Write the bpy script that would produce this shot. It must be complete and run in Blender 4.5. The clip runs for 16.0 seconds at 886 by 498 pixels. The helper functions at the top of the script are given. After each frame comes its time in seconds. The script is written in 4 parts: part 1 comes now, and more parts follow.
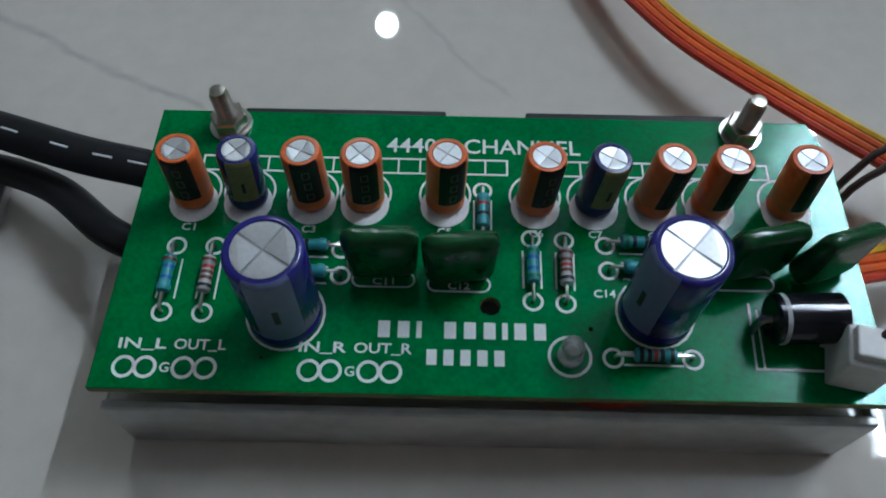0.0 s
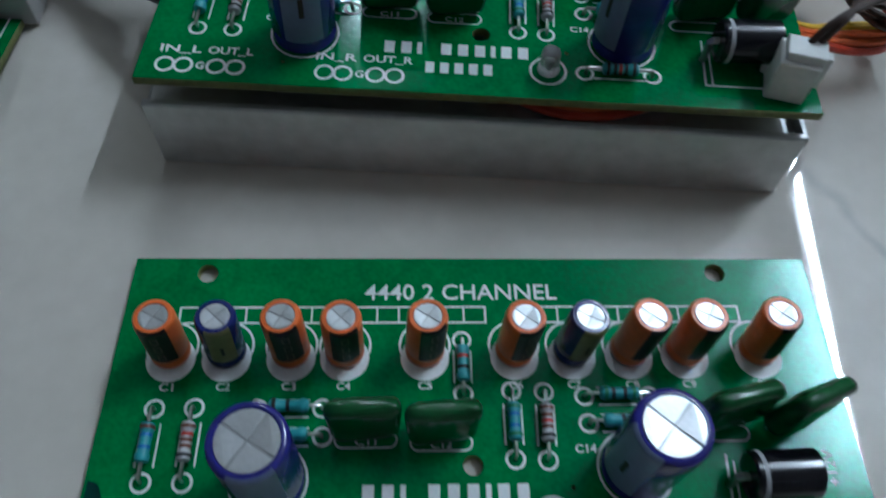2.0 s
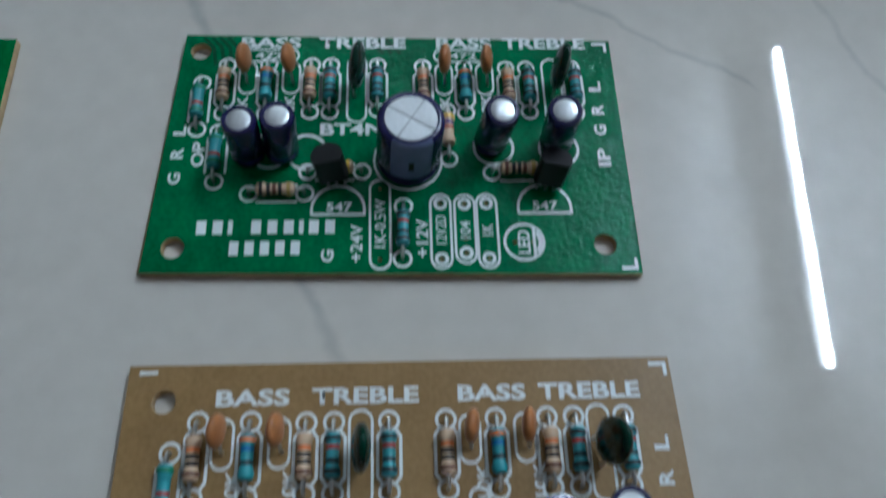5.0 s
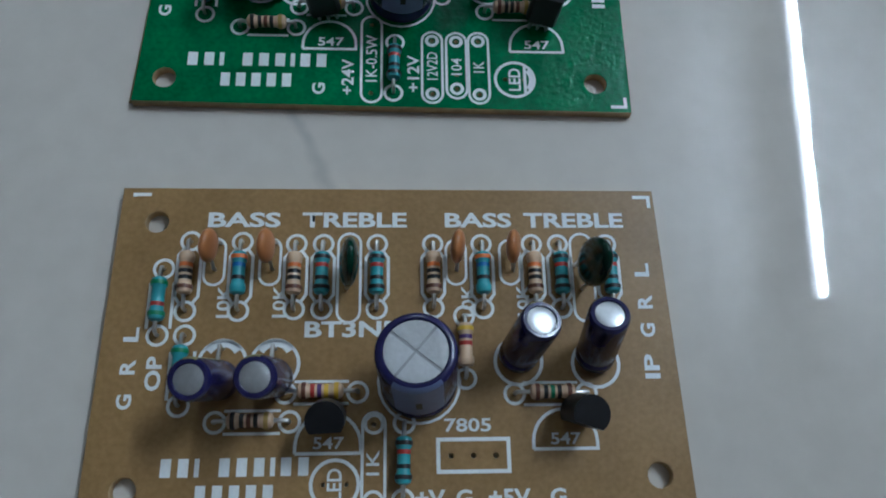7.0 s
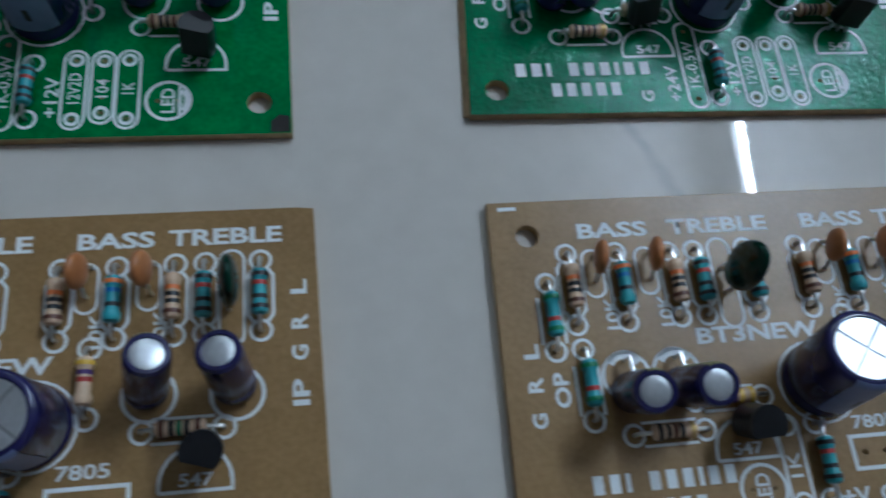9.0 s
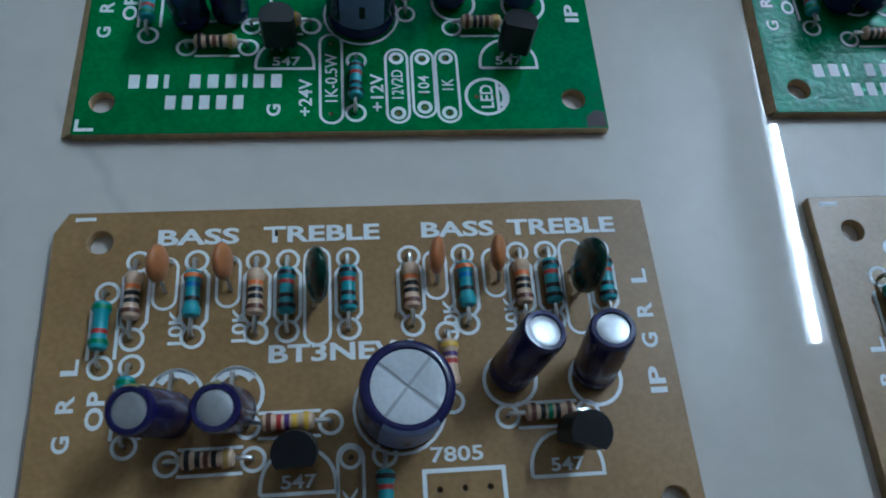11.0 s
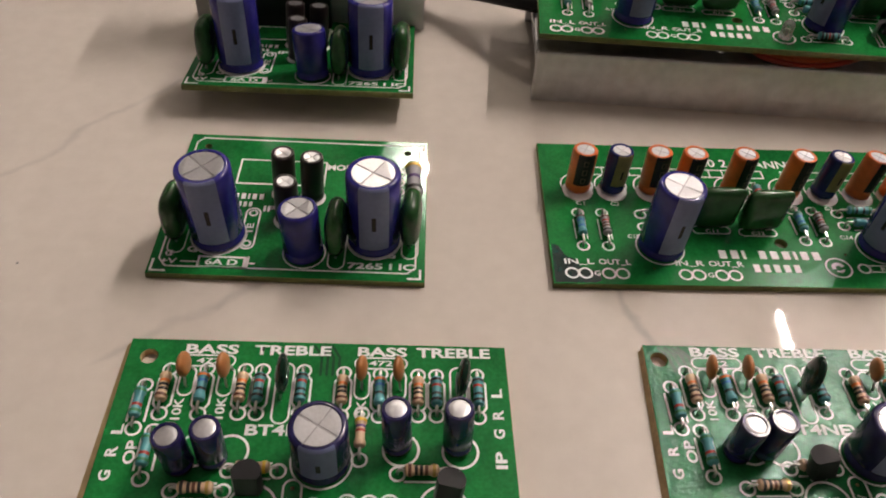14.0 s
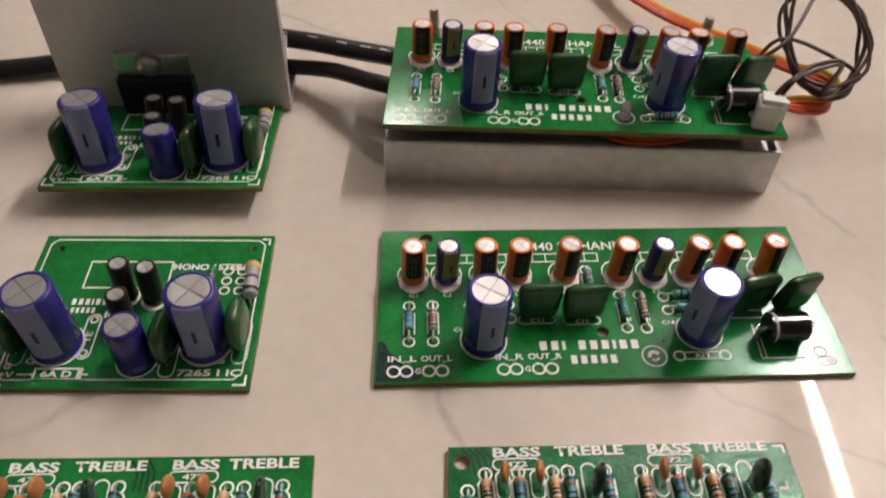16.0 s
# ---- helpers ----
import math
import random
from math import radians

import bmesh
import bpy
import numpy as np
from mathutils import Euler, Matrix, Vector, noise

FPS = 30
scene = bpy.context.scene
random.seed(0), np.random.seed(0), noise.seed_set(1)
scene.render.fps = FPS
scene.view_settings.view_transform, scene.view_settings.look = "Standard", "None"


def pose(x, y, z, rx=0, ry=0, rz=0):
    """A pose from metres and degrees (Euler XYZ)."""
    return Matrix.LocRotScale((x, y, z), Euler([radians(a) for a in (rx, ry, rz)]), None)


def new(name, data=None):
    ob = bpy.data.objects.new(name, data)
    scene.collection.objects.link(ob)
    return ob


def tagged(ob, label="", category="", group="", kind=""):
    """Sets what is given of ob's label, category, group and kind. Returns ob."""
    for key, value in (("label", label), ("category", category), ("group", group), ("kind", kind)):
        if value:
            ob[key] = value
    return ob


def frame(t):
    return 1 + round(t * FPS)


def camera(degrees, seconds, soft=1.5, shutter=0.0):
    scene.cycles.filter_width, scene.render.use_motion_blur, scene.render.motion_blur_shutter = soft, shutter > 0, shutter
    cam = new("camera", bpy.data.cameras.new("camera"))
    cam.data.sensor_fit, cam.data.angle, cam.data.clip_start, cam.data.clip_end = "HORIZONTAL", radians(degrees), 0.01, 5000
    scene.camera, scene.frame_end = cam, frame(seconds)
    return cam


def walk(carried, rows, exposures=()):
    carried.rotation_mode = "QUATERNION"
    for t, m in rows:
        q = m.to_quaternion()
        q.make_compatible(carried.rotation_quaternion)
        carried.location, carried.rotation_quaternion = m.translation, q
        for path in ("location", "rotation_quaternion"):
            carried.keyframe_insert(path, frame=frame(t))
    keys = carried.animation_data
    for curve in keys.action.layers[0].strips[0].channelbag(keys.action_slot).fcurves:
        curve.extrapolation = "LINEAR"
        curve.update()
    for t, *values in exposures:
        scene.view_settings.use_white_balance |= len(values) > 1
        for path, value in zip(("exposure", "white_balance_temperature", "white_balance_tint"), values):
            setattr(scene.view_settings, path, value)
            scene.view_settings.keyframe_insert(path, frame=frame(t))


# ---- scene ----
# ---------- camera ----------
cam = camera(58.23, 16.0, soft=1.8, shutter=0.4)
PATH = [
    (0.0, pose(0.04649, 0.03082, 0.11772, 29.092, -0.137, -2.158)),
    (0.5, pose(0.04494, 0.01869, 0.10665, 33.898, -0.700, -2.234)),
    (1.0, pose(0.04496, 0.01093, 0.10411, 33.925, -0.667, -2.313)),
    (1.5, pose(0.04121, -0.00466, 0.10884, 33.310, -0.528, -2.499)),
    (2.0, pose(0.04380, -0.01734, 0.11012, 30.755, -1.976, -1.157)),
    (2.5, pose(0.04816, -0.03669, 0.11258, 32.390, -2.919, -2.350)),
    (3.0, pose(0.04885, -0.05651, 0.11594, 32.537, -2.631, -2.084)),
    (3.5, pose(0.04997, -0.06988, 0.11686, 32.469, -2.647, -2.385)),
    (4.0, pose(0.05287, -0.08138, 0.11226, 32.080, -2.331, -2.487)),
    (4.5, pose(0.05095, -0.08834, 0.10797, 28.433, -2.757, -2.752)),
    (5.0, pose(0.04993, -0.10423, 0.10632, 25.272, -2.501, -1.829)),
    (5.2, pose(0.05289, -0.11116, 0.10548, 25.142, -2.362, -2.072)),
    (7.3, pose(0.05032, -0.11858, 0.10165, 19.643, -3.141, -0.837)),
    (7.5, pose(0.04711, -0.11944, 0.10061, 20.039, -4.171, -1.173)),
    (8.0, pose(0.03574, -0.11811, 0.10003, 19.051, -4.998, -2.029)),
    (8.5, pose(0.01440, -0.11508, 0.09722, 20.014, -6.592, -4.739)),
    (9.0, pose(-0.00637, -0.11456, 0.09709, 21.420, -6.038, -5.354)),
    (9.2, pose(-0.01226, -0.11560, 0.09640, 22.145, -4.715, -5.022)),
    (11.3, pose(-0.04592, -0.11838, 0.09090, 25.901, -3.983, -3.806)),
    (11.5, pose(-0.04550, -0.11224, 0.09446, 27.088, -3.728, -3.477)),
    (12.0, pose(-0.04493, -0.10772, 0.09995, 32.261, -3.640, -1.804)),
    (12.5, pose(-0.04296, -0.10600, 0.10728, 36.154, -3.439, -1.726)),
    (13.0, pose(-0.04047, -0.10570, 0.11463, 39.992, -3.223, -1.462)),
    (13.5, pose(-0.03529, -0.10556, 0.11688, 40.568, -3.359, -1.329)),
    (14.0, pose(-0.03282, -0.10701, 0.12425, 43.432, -3.203, -1.554)),
    (14.5, pose(-0.02588, -0.10378, 0.12820, 43.655, -3.102, -2.021)),
    (15.0, pose(-0.01457, -0.09909, 0.13258, 43.133, -2.104, -2.863)),
    (15.5, pose(-0.00263, -0.09414, 0.13760, 40.818, -2.132, -3.097)),
    (16.0, pose(0.00710, -0.09496, 0.14860, 42.414, -1.456, -2.468)),
]
EXPOSURES = [(0.0, 0.45, 5050, 1), (1.5, 0.46, 4800, -2), (2.5, 0.56, 4850, -1), (5.0, 0.63, 4850, -1), (9.0, 0.42, 4650, 0), (11.5, 0.53, 4400, -4), (12.0, 0.85, 4550, -2),
             (12.5, 0.6, 5900, 12), (13.0, 0.9, 7400, 19), (14.0, 1.22, 7100, 20), (16.0, 1.3, 7100, 20)]
walk(cam, PATH, EXPOSURES)

# ---------- world and lamps ----------
w = bpy.data.worlds.new("world")
w.use_nodes = True
scene.world = w
w.node_tree.nodes["Background"].inputs[0].default_value = (0.9, 0.95, 1.0, 1)
w.node_tree.nodes["Background"].inputs[1].default_value = 0.02


# ---------- materials ----------
def mat(name, col, rough=0.5, metal=0.0, var=0.12, scale=900.0, bump=0.0, coat=0.0, col2=None, emit=0.0, big=120.0):
    """A surface with colour variation at two scales and fine relief."""
    m = bpy.data.materials.new(name)
    m.use_nodes = True
    nt = m.node_tree
    b = nt.nodes["Principled BSDF"]
    b.inputs["Roughness"].default_value = rough
    b.inputs["Metallic"].default_value = metal
    b.inputs["Coat Weight"].default_value = coat
    b.inputs["Coat Roughness"].default_value = 0.12
    tc = nt.nodes.new("ShaderNodeTexCoord")
    n1 = nt.nodes.new("ShaderNodeTexNoise")
    n1.inputs["Scale"].default_value = scale
    n1.inputs["Detail"].default_value = 4
    n2 = nt.nodes.new("ShaderNodeTexNoise")
    n2.inputs["Scale"].default_value = big
    n2.inputs["Detail"].default_value = 3
    nt.links.new(tc.outputs["Object"], n1.inputs["Vector"])
    nt.links.new(tc.outputs["Object"], n2.inputs["Vector"])
    mul = nt.nodes.new("ShaderNodeMath")
    mul.operation = "ADD"
    nt.links.new(n1.outputs["Fac"], mul.inputs[0])
    nt.links.new(n2.outputs["Fac"], mul.inputs[1])
    mr = nt.nodes.new("ShaderNodeMapRange")
    mr.inputs["From Min"].default_value, mr.inputs["From Max"].default_value = 0.7, 1.3
    nt.links.new(mul.outputs[0], mr.inputs["Value"])
    mix = nt.nodes.new("ShaderNodeMix")
    mix.data_type = "RGBA"
    c2 = col2 or tuple(min(1.0, c * (1 + var)) for c in col)
    c1 = tuple(c * (1 - var) for c in col)
    mix.inputs["A"].default_value = (*c1, 1)
    mix.inputs["B"].default_value = (*c2, 1)
    nt.links.new(mr.outputs["Result"], mix.inputs["Factor"])
    nt.links.new(mix.outputs["Result"], b.inputs["Base Color"])
    if bump:
        bp = nt.nodes.new("ShaderNodeBump")
        bp.inputs["Strength"].default_value = bump
        bp.inputs["Distance"].default_value = 0.0002
        nt.links.new(n1.outputs["Fac"], bp.inputs["Height"])
        nt.links.new(bp.outputs["Normal"], b.inputs["Normal"])
    if emit:
        b.inputs["Emission Color"].default_value = (*col, 1)
        b.inputs["Emission Strength"].default_value = emit
    return m


def board_mat(name, col, col2, rough, trace, bump, spec=(0.62, 1.0, 0.86, 1)):
    """Lacquered board with faint copper traces under the lacquer."""
    m = mat(name, col, rough, 0, 0.15, 1400, 0, 0.0, col2, 0, 60)
    nt = m.node_tree
    b = nt.nodes["Principled BSDF"]
    tc = nt.nodes.new("ShaderNodeTexCoord")
    vo = nt.nodes.new("ShaderNodeTexVoronoi")
    vo.feature, vo.distance = "DISTANCE_TO_EDGE", "EUCLIDEAN"
    vo.inputs["Scale"].default_value = 130
    nt.links.new(tc.outputs["Object"], vo.inputs["Vector"])
    mr = nt.nodes.new("ShaderNodeMapRange")
    mr.inputs["From Min"].default_value, mr.inputs["From Max"].default_value = 0.05, 0.12
    nt.links.new(vo.outputs["Distance"], mr.inputs["Value"])
    mix = nt.nodes.new("ShaderNodeMix")
    mix.data_type, mix.blend_type = "RGBA", "MULTIPLY"
    mix.inputs["Factor"].default_value = trace
    old = b.inputs["Base Color"].links[0].from_socket
    nt.links.new(old, mix.inputs["A"])
    nt.links.new(mr.outputs["Result"], mix.inputs["B"])
    nt.links.new(mix.outputs["Result"], b.inputs["Base Color"])
    n = nt.nodes.new("ShaderNodeTexNoise")
    n.inputs["Scale"].default_value = 1100 if bump > 0.9 else 1500
    n.inputs["Detail"].default_value = 5
    nt.links.new(tc.outputs["Object"], n.inputs["Vector"])
    ad = nt.nodes.new("ShaderNodeMath")
    ad.operation = "MULTIPLY_ADD"
    ad.inputs[1].default_value = 0.14 if bump > 0.9 else 0.08
    nt.links.new(mr.outputs["Result"], ad.inputs[0])
    nt.links.new(n.outputs["Fac"], ad.inputs[2])
    bp = nt.nodes.new("ShaderNodeBump")
    b.inputs["IOR"].default_value = 1.33 if bump > 0.9 else 1.4
    bp.inputs["Strength"].default_value = bump
    bp.inputs["Distance"].default_value = 0.00016
    b.inputs["Specular Tint"].default_value = spec
    nt.links.new(ad.outputs[0], bp.inputs["Height"])
    nt.links.new(bp.outputs["Normal"], b.inputs["Normal"])
    return m


GREEN = board_mat("green_solder_mask", (0.002, 0.155, 0.030), (0.004, 0.215, 0.045), 0.12, 0.10, 0.14)
GREEN_WORN = board_mat("worn_green_solder_mask", (0.006, 0.12, 0.035), (0.012, 0.18, 0.055), 0.13, 0.12, 0.95)
BROWN = board_mat("brown_phenolic", (0.285, 0.172, 0.060), (0.34, 0.212, 0.082), 0.33, 0.04, 0.06, (1, 1, 1, 1))
EDGE = mat("board_edge_fibre", (0.42, 0.30, 0.15), 0.8, var=0.25, bump=0.4)
EDGE_GREEN = mat("green_board_edge", (0.16, 0.17, 0.05), 0.7, var=0.3, bump=0.4)
INK = mat("white_ink", (0.82, 0.84, 0.83), 0.55, var=0.08, scale=2500)
BLUE = mat("blue_sleeve", (0.020, 0.018, 0.185), 0.2, var=0.2, scale=500)
NAVY = mat("navy_sleeve", (0.016, 0.014, 0.075), 0.22, var=0.2, scale=500)
INDIGO = mat("dark_blue_sleeve", (0.012, 0.018, 0.13), 0.25, var=0.2, scale=500)
ORANGE = mat("orange_sleeve", (0.72, 0.15, 0.025), 0.32, var=0.15, scale=500)
BLACKPR = mat("black_print", (0.018, 0.012, 0.012), 0.35, var=0.2)
DIMPRINT = mat("dim_brown_print", (0.15, 0.085, 0.065), 0.4, var=0.2)
GREYBLUE = mat("grey_blue_print", (0.16, 0.19, 0.345), 0.4, var=0.1)
OLIVE = mat("olive_print", (0.22, 0.20, 0.07), 0.35, var=0.2)
ALU = mat("capacitor_aluminium", (0.57, 0.58, 0.59), 0.38, 0.85, var=0.10, scale=1500, bump=0.12)
# darker copy of ALU: shade of vent grooves and rim put into the colour
GROOVE_SHADE = mat("groove_shade_aluminium", (0.36, 0.36, 0.37), 0.5, 0.8, var=0.15, scale=1500)
TRACE = mat("dark_trace", (0.003, 0.06, 0.02), 0.25)
BLOT = mat("dark_lacquer_blot", (0.001, 0.028, 0.022), 0.17, var=0.6, scale=300, bump=0.3)
SINK = mat("milled_aluminium", (0.60, 0.60, 0.60), 0.42, 0.7, var=0.16, scale=260, bump=0.10, big=40)
SINK2 = mat("sanded_aluminium", (0.45, 0.44, 0.43), 0.5, 0.4, var=0.08, scale=300, bump=0.08, big=40)
STEEL = mat("zinc_plated_steel", (0.46, 0.43, 0.37), 0.3, 1.0, var=0.15, scale=800, bump=0.1)
LEAD = mat("tinned_lead", (0.62, 0.62, 0.6), 0.28, 1.0, var=0.1)
TEAL = mat("teal_lacquer", (0.07, 0.33, 0.36), 0.35, var=0.12, scale=900)
TAN = mat("tan_lacquer", (0.66, 0.47, 0.30), 0.4, var=0.12, scale=900)
GREYR = mat("grey_lacquer", (0.42, 0.42, 0.43), 0.45, var=0.1)
CERAMIC = mat("brown_ceramic", (0.45, 0.18, 0.055), 0.35, var=0.15, scale=700, bump=0.1)
FILM = mat("green_film_lacquer", (0.012, 0.075, 0.018), 0.22, var=0.3, scale=400, bump=0.25)
FILMD = mat("dark_green_film_lacquer", (0.004, 0.032, 0.017), 0.2, var=0.3, scale=400, bump=0.25)
GLOSSBLACK = mat("glossy_black_epoxy", (0.006, 0.006, 0.009), 0.16, var=0.2, scale=900)
BLACK = mat("black_epoxy", (0.009, 0.009, 0.010), 0.36, var=0.2, scale=900, bump=0.1)
NYLON = mat("white_nylon", (0.78, 0.77, 0.74), 0.45, var=0.05)
CABLE = mat("black_pvc", (0.010, 0.010, 0.011), 0.38, var=0.2, scale=300, bump=0.1)
BAND = {"k": mat("band_black", (0.01, 0.01, 0.01), 0.4), "r": mat("band_red", (0.40, 0.03, 0.02), 0.4),
        "o": mat("band_orange", (0.75, 0.20, 0.04), 0.4), "y": mat("band_yellow", (0.75, 0.48, 0.04), 0.4),
        "v": mat("band_violet", (0.08, 0.03, 0.16), 0.4), "n": mat("band_brown", (0.12, 0.04, 0.02), 0.4),
        "g": mat("band_gold", (0.50, 0.34, 0.10), 0.35, 0.5), "b": mat("band_blue", (0.02, 0.16, 0.45), 0.4),
        "e": mat("band_green", (0.02, 0.2, 0.08), 0.4)}
WIRE = {"yellow": mat("yellow_pvc", (0.72, 0.47, 0.02), 0.4), "orange": mat("orange_pvc", (0.70, 0.13, 0.022), 0.32),
        "red": mat("red_pvc", (0.52, 0.05, 0.02), 0.32), "brown": mat("brown_pvc", (0.045, 0.024, 0.016), 0.4)}
for dull in (BLACK, CABLE, BLACKPR):
    dull.node_tree.nodes["Principled BSDF"].inputs["Specular IOR Level"].default_value = 0.28
GLASS = bpy.data.materials.new("clear_epoxy")
GLASS.use_nodes = True
GLASS.node_tree.nodes["Principled BSDF"].inputs["Transmission Weight"].default_value = 0.72
GLASS.node_tree.nodes["Principled BSDF"].inputs["Roughness"].default_value = 0.05
GLASS.node_tree.nodes["Principled BSDF"].inputs["IOR"].default_value = 1.5


def floor_mat():
    m = mat("polished_tile", (0.585, 0.54, 0.475), 0.10, 0, 0.04, 220, 0, 0.0, (0.62, 0.575, 0.51), 0, 9)
    nt = m.node_tree
    b = nt.nodes["Principled BSDF"]
    L = nt.links.new

    def math_node(op, a, c=None, d=None):
        n = nt.nodes.new("ShaderNodeMath")
        n.operation = op
        for i, v in enumerate((a, c, d)):
            if v is None:
                continue
            if isinstance(v, (int, float)):
                n.inputs[i].default_value = v
            else:
                L(v, n.inputs[i])
        return n.outputs[0]

    tc = nt.nodes.new("ShaderNodeTexCoord")
    no = nt.nodes.new("ShaderNodeTexNoise")
    no.inputs["Scale"].default_value = 45
    no.inputs["Detail"].default_value = 4
    L(tc.outputs["Object"], no.inputs["Vector"])
    nf = nt.nodes.new("ShaderNodeTexNoise")
    nf.inputs["Scale"].default_value = 160
    L(tc.outputs["Object"], nf.inputs["Vector"])
    sx = nt.nodes.new("ShaderNodeSeparateXYZ")
    L(tc.outputs["Object"], sx.inputs[0])
    wob = math_node("MULTIPLY_ADD", no.outputs["Fac"], 0.012, -0.006)
    total = None
    # veins of the tile: from, to (m), half width, depth
    for x0, y0, x1, y1, wd, dp in ((0.010, 0.008, 0.043, -0.076, 0.0016, 0.42), (0.068, 0.003, 0.108, -0.024, 0.0011, 0.34),
                                   (-0.060, 0.165, 0.004, 0.128, 0.0015, 0.4), (0.040, 0.160, 0.062, 0.130, 0.0012, 0.25),
                                   (0.105, 0.078, 0.124, 0.045, 0.0018, 0.35), (0.120, 0.010, 0.134, -0.035, 0.0013, 0.3),
                                   (-0.060, 0.000, -0.086, -0.018, 0.0018, 0.3), (-0.083, -0.055, -0.072, -0.080, 0.0013, 0.25),
                                   (-0.13, 0.02, -0.09, 0.07, 0.0015, 0.25)):
        ln = math.hypot(x1 - x0, y1 - y0)
        ux, uy = (x1 - x0) / ln, (y1 - y0) / ln
        along = math_node("ADD", math_node("MULTIPLY", sx.outputs[0], ux), math_node("MULTIPLY_ADD", sx.outputs[1], uy, -(x0 * ux + y0 * uy)))
        across = math_node("ADD", math_node("MULTIPLY", sx.outputs[0], -uy), math_node("MULTIPLY_ADD", sx.outputs[1], ux, x0 * uy - y0 * ux))
        d = math_node("ABSOLUTE", math_node("ADD", across, wob))
        over = math_node("MAXIMUM", math_node("SUBTRACT", math_node("ABSOLUTE", math_node("SUBTRACT", along, ln / 2)), ln / 2), 0.0)
        d = math_node("ADD", d, math_node("MULTIPLY", over, 0.3))
        k = nt.nodes.new("ShaderNodeMapRange")
        k.interpolation_type = "SMOOTHSTEP"
        k.inputs["From Min"].default_value, k.inputs["From Max"].default_value = 0.0, wd
        k.inputs["To Min"].default_value, k.inputs["To Max"].default_value = dp, 0.0
        L(d, k.inputs["Value"])
        total = k.outputs["Result"] if total is None else math_node("MAXIMUM", total, k.outputs["Result"])
    total = math_node("MULTIPLY", total, math_node("MULTIPLY_ADD", nf.outputs["Fac"], 1.2, 0.1))
    # specks of dirt
    vo = nt.nodes.new("ShaderNodeTexVoronoi")
    vo.inputs["Scale"].default_value = 55
    L(tc.outputs["Object"], vo.inputs["Vector"])
    sp = nt.nodes.new("ShaderNodeMapRange")
    sp.inputs["From Min"].default_value, sp.inputs["From Max"].default_value = 0.012, 0.022
    sp.inputs["To Min"].default_value, sp.inputs["To Max"].default_value = 0.85, 0.0
    L(vo.outputs["Distance"], sp.inputs["Value"])
    total = math_node("MAXIMUM", total, sp.outputs["Result"])
    mix = nt.nodes.new("ShaderNodeMix")
    mix.data_type = "RGBA"
    old = b.inputs["Base Color"].links[0].from_socket
    L(total, mix.inputs["Factor"])
    L(old, mix.inputs["A"])
    mix.inputs["B"].default_value = (0.17, 0.18, 0.18, 1)
    L(mix.outputs["Result"], b.inputs["Base Color"])
    # a polish that is not quite even
    rr = nt.nodes.new("ShaderNodeMapRange")
    rr.inputs["To Min"].default_value, rr.inputs["To Max"].default_value = 0.012, 0.03
    L(no.outputs["Fac"], rr.inputs["Value"])
    L(rr.outputs["Result"], b.inputs["Roughness"])
    return m


# ---------- mesh helpers (millimetres in, metres out) ----------
MM = 0.001
CACHE = {}


def mesh(name, bm, *mats, smooth=False):
    me = bpy.data.meshes.new(name)
    bmesh.ops.recalc_face_normals(bm, faces=bm.faces)
    if smooth:
        for f in bm.faces:
            f.smooth = True
    bm.to_mesh(me)
    bm.free()
    me.transform(Matrix.Scale(MM, 4))
    for m in mats:
        me.materials.append(m)
    if smooth:
        me.set_sharp_from_angle(angle=radians(40))
    return me


def put(name, me, parent, m=None, label=""):
    """A mesh object under a parent; the matrix is in millimetres."""
    ob = new(name, me)
    ob.parent = parent
    if m is not None:
        m = m.copy()
        m.translation *= MM
        ob.matrix_local = m
    if label:
        ob["label"] = label
    return ob


def T(x, y, z=0.0, rz=0.0, rx=0.0, ry=0.0):
    return pose(x, y, z, rx, ry, rz)


def lathe(profile, seg=28):
    bm = bmesh.new()
    rings = []
    for r, z in profile:
        if r < 1e-6:
            rings.append([bm.verts.new((0, 0, z))])
        else:
            rings.append([bm.verts.new((r * math.cos(2 * math.pi * i / seg), r * math.sin(2 * math.pi * i / seg), z)) for i in range(seg)])
    for a, b in zip(rings, rings[1:]):
        for i in range(seg):
            j = (i + 1) % seg
            if len(a) == 1 and len(b) > 1:
                bm.faces.new((a[0], b[i], b[j]))
            elif len(b) == 1 and len(a) > 1:
                bm.faces.new((a[i], a[j], b[0]))
            elif len(a) > 1:
                bm.faces.new((a[i], a[j], b[j], b[i]))
    return bm


def block(x0, x1, y0, y1, z0, z1, bevel=0.0):
    bm = bmesh.new()
    bmesh.ops.create_cube(bm, size=1)
    bmesh.ops.transform(bm, matrix=Matrix.LocRotScale(((x0 + x1) / 2, (y0 + y1) / 2, (z0 + z1) / 2), None, (x1 - x0, y1 - y0, z1 - z0)), verts=bm.verts)
    if bevel:
        bmesh.ops.bevel(bm, geom=list(bm.edges), offset=bevel, segments=2, affect="EDGES", profile=0.5)
    return bm


def prism(outline, x0, x1, bevel=0.0):
    """A profile in y, z pulled along x."""
    bm = bmesh.new()
    a = [bm.verts.new((x0, y, z)) for y, z in outline]
    b = [bm.verts.new((x1, y, z)) for y, z in outline]
    bm.faces.new(a)
    bm.faces.new(b[::-1])
    n = len(a)
    for i in range(n):
        j = (i + 1) % n
        bm.faces.new((a[i], b[i], b[j], a[j]))
    if bevel:
        bmesh.ops.bevel(bm, geom=list(bm.edges), offset=bevel, segments=1, affect="EDGES")
    return bm


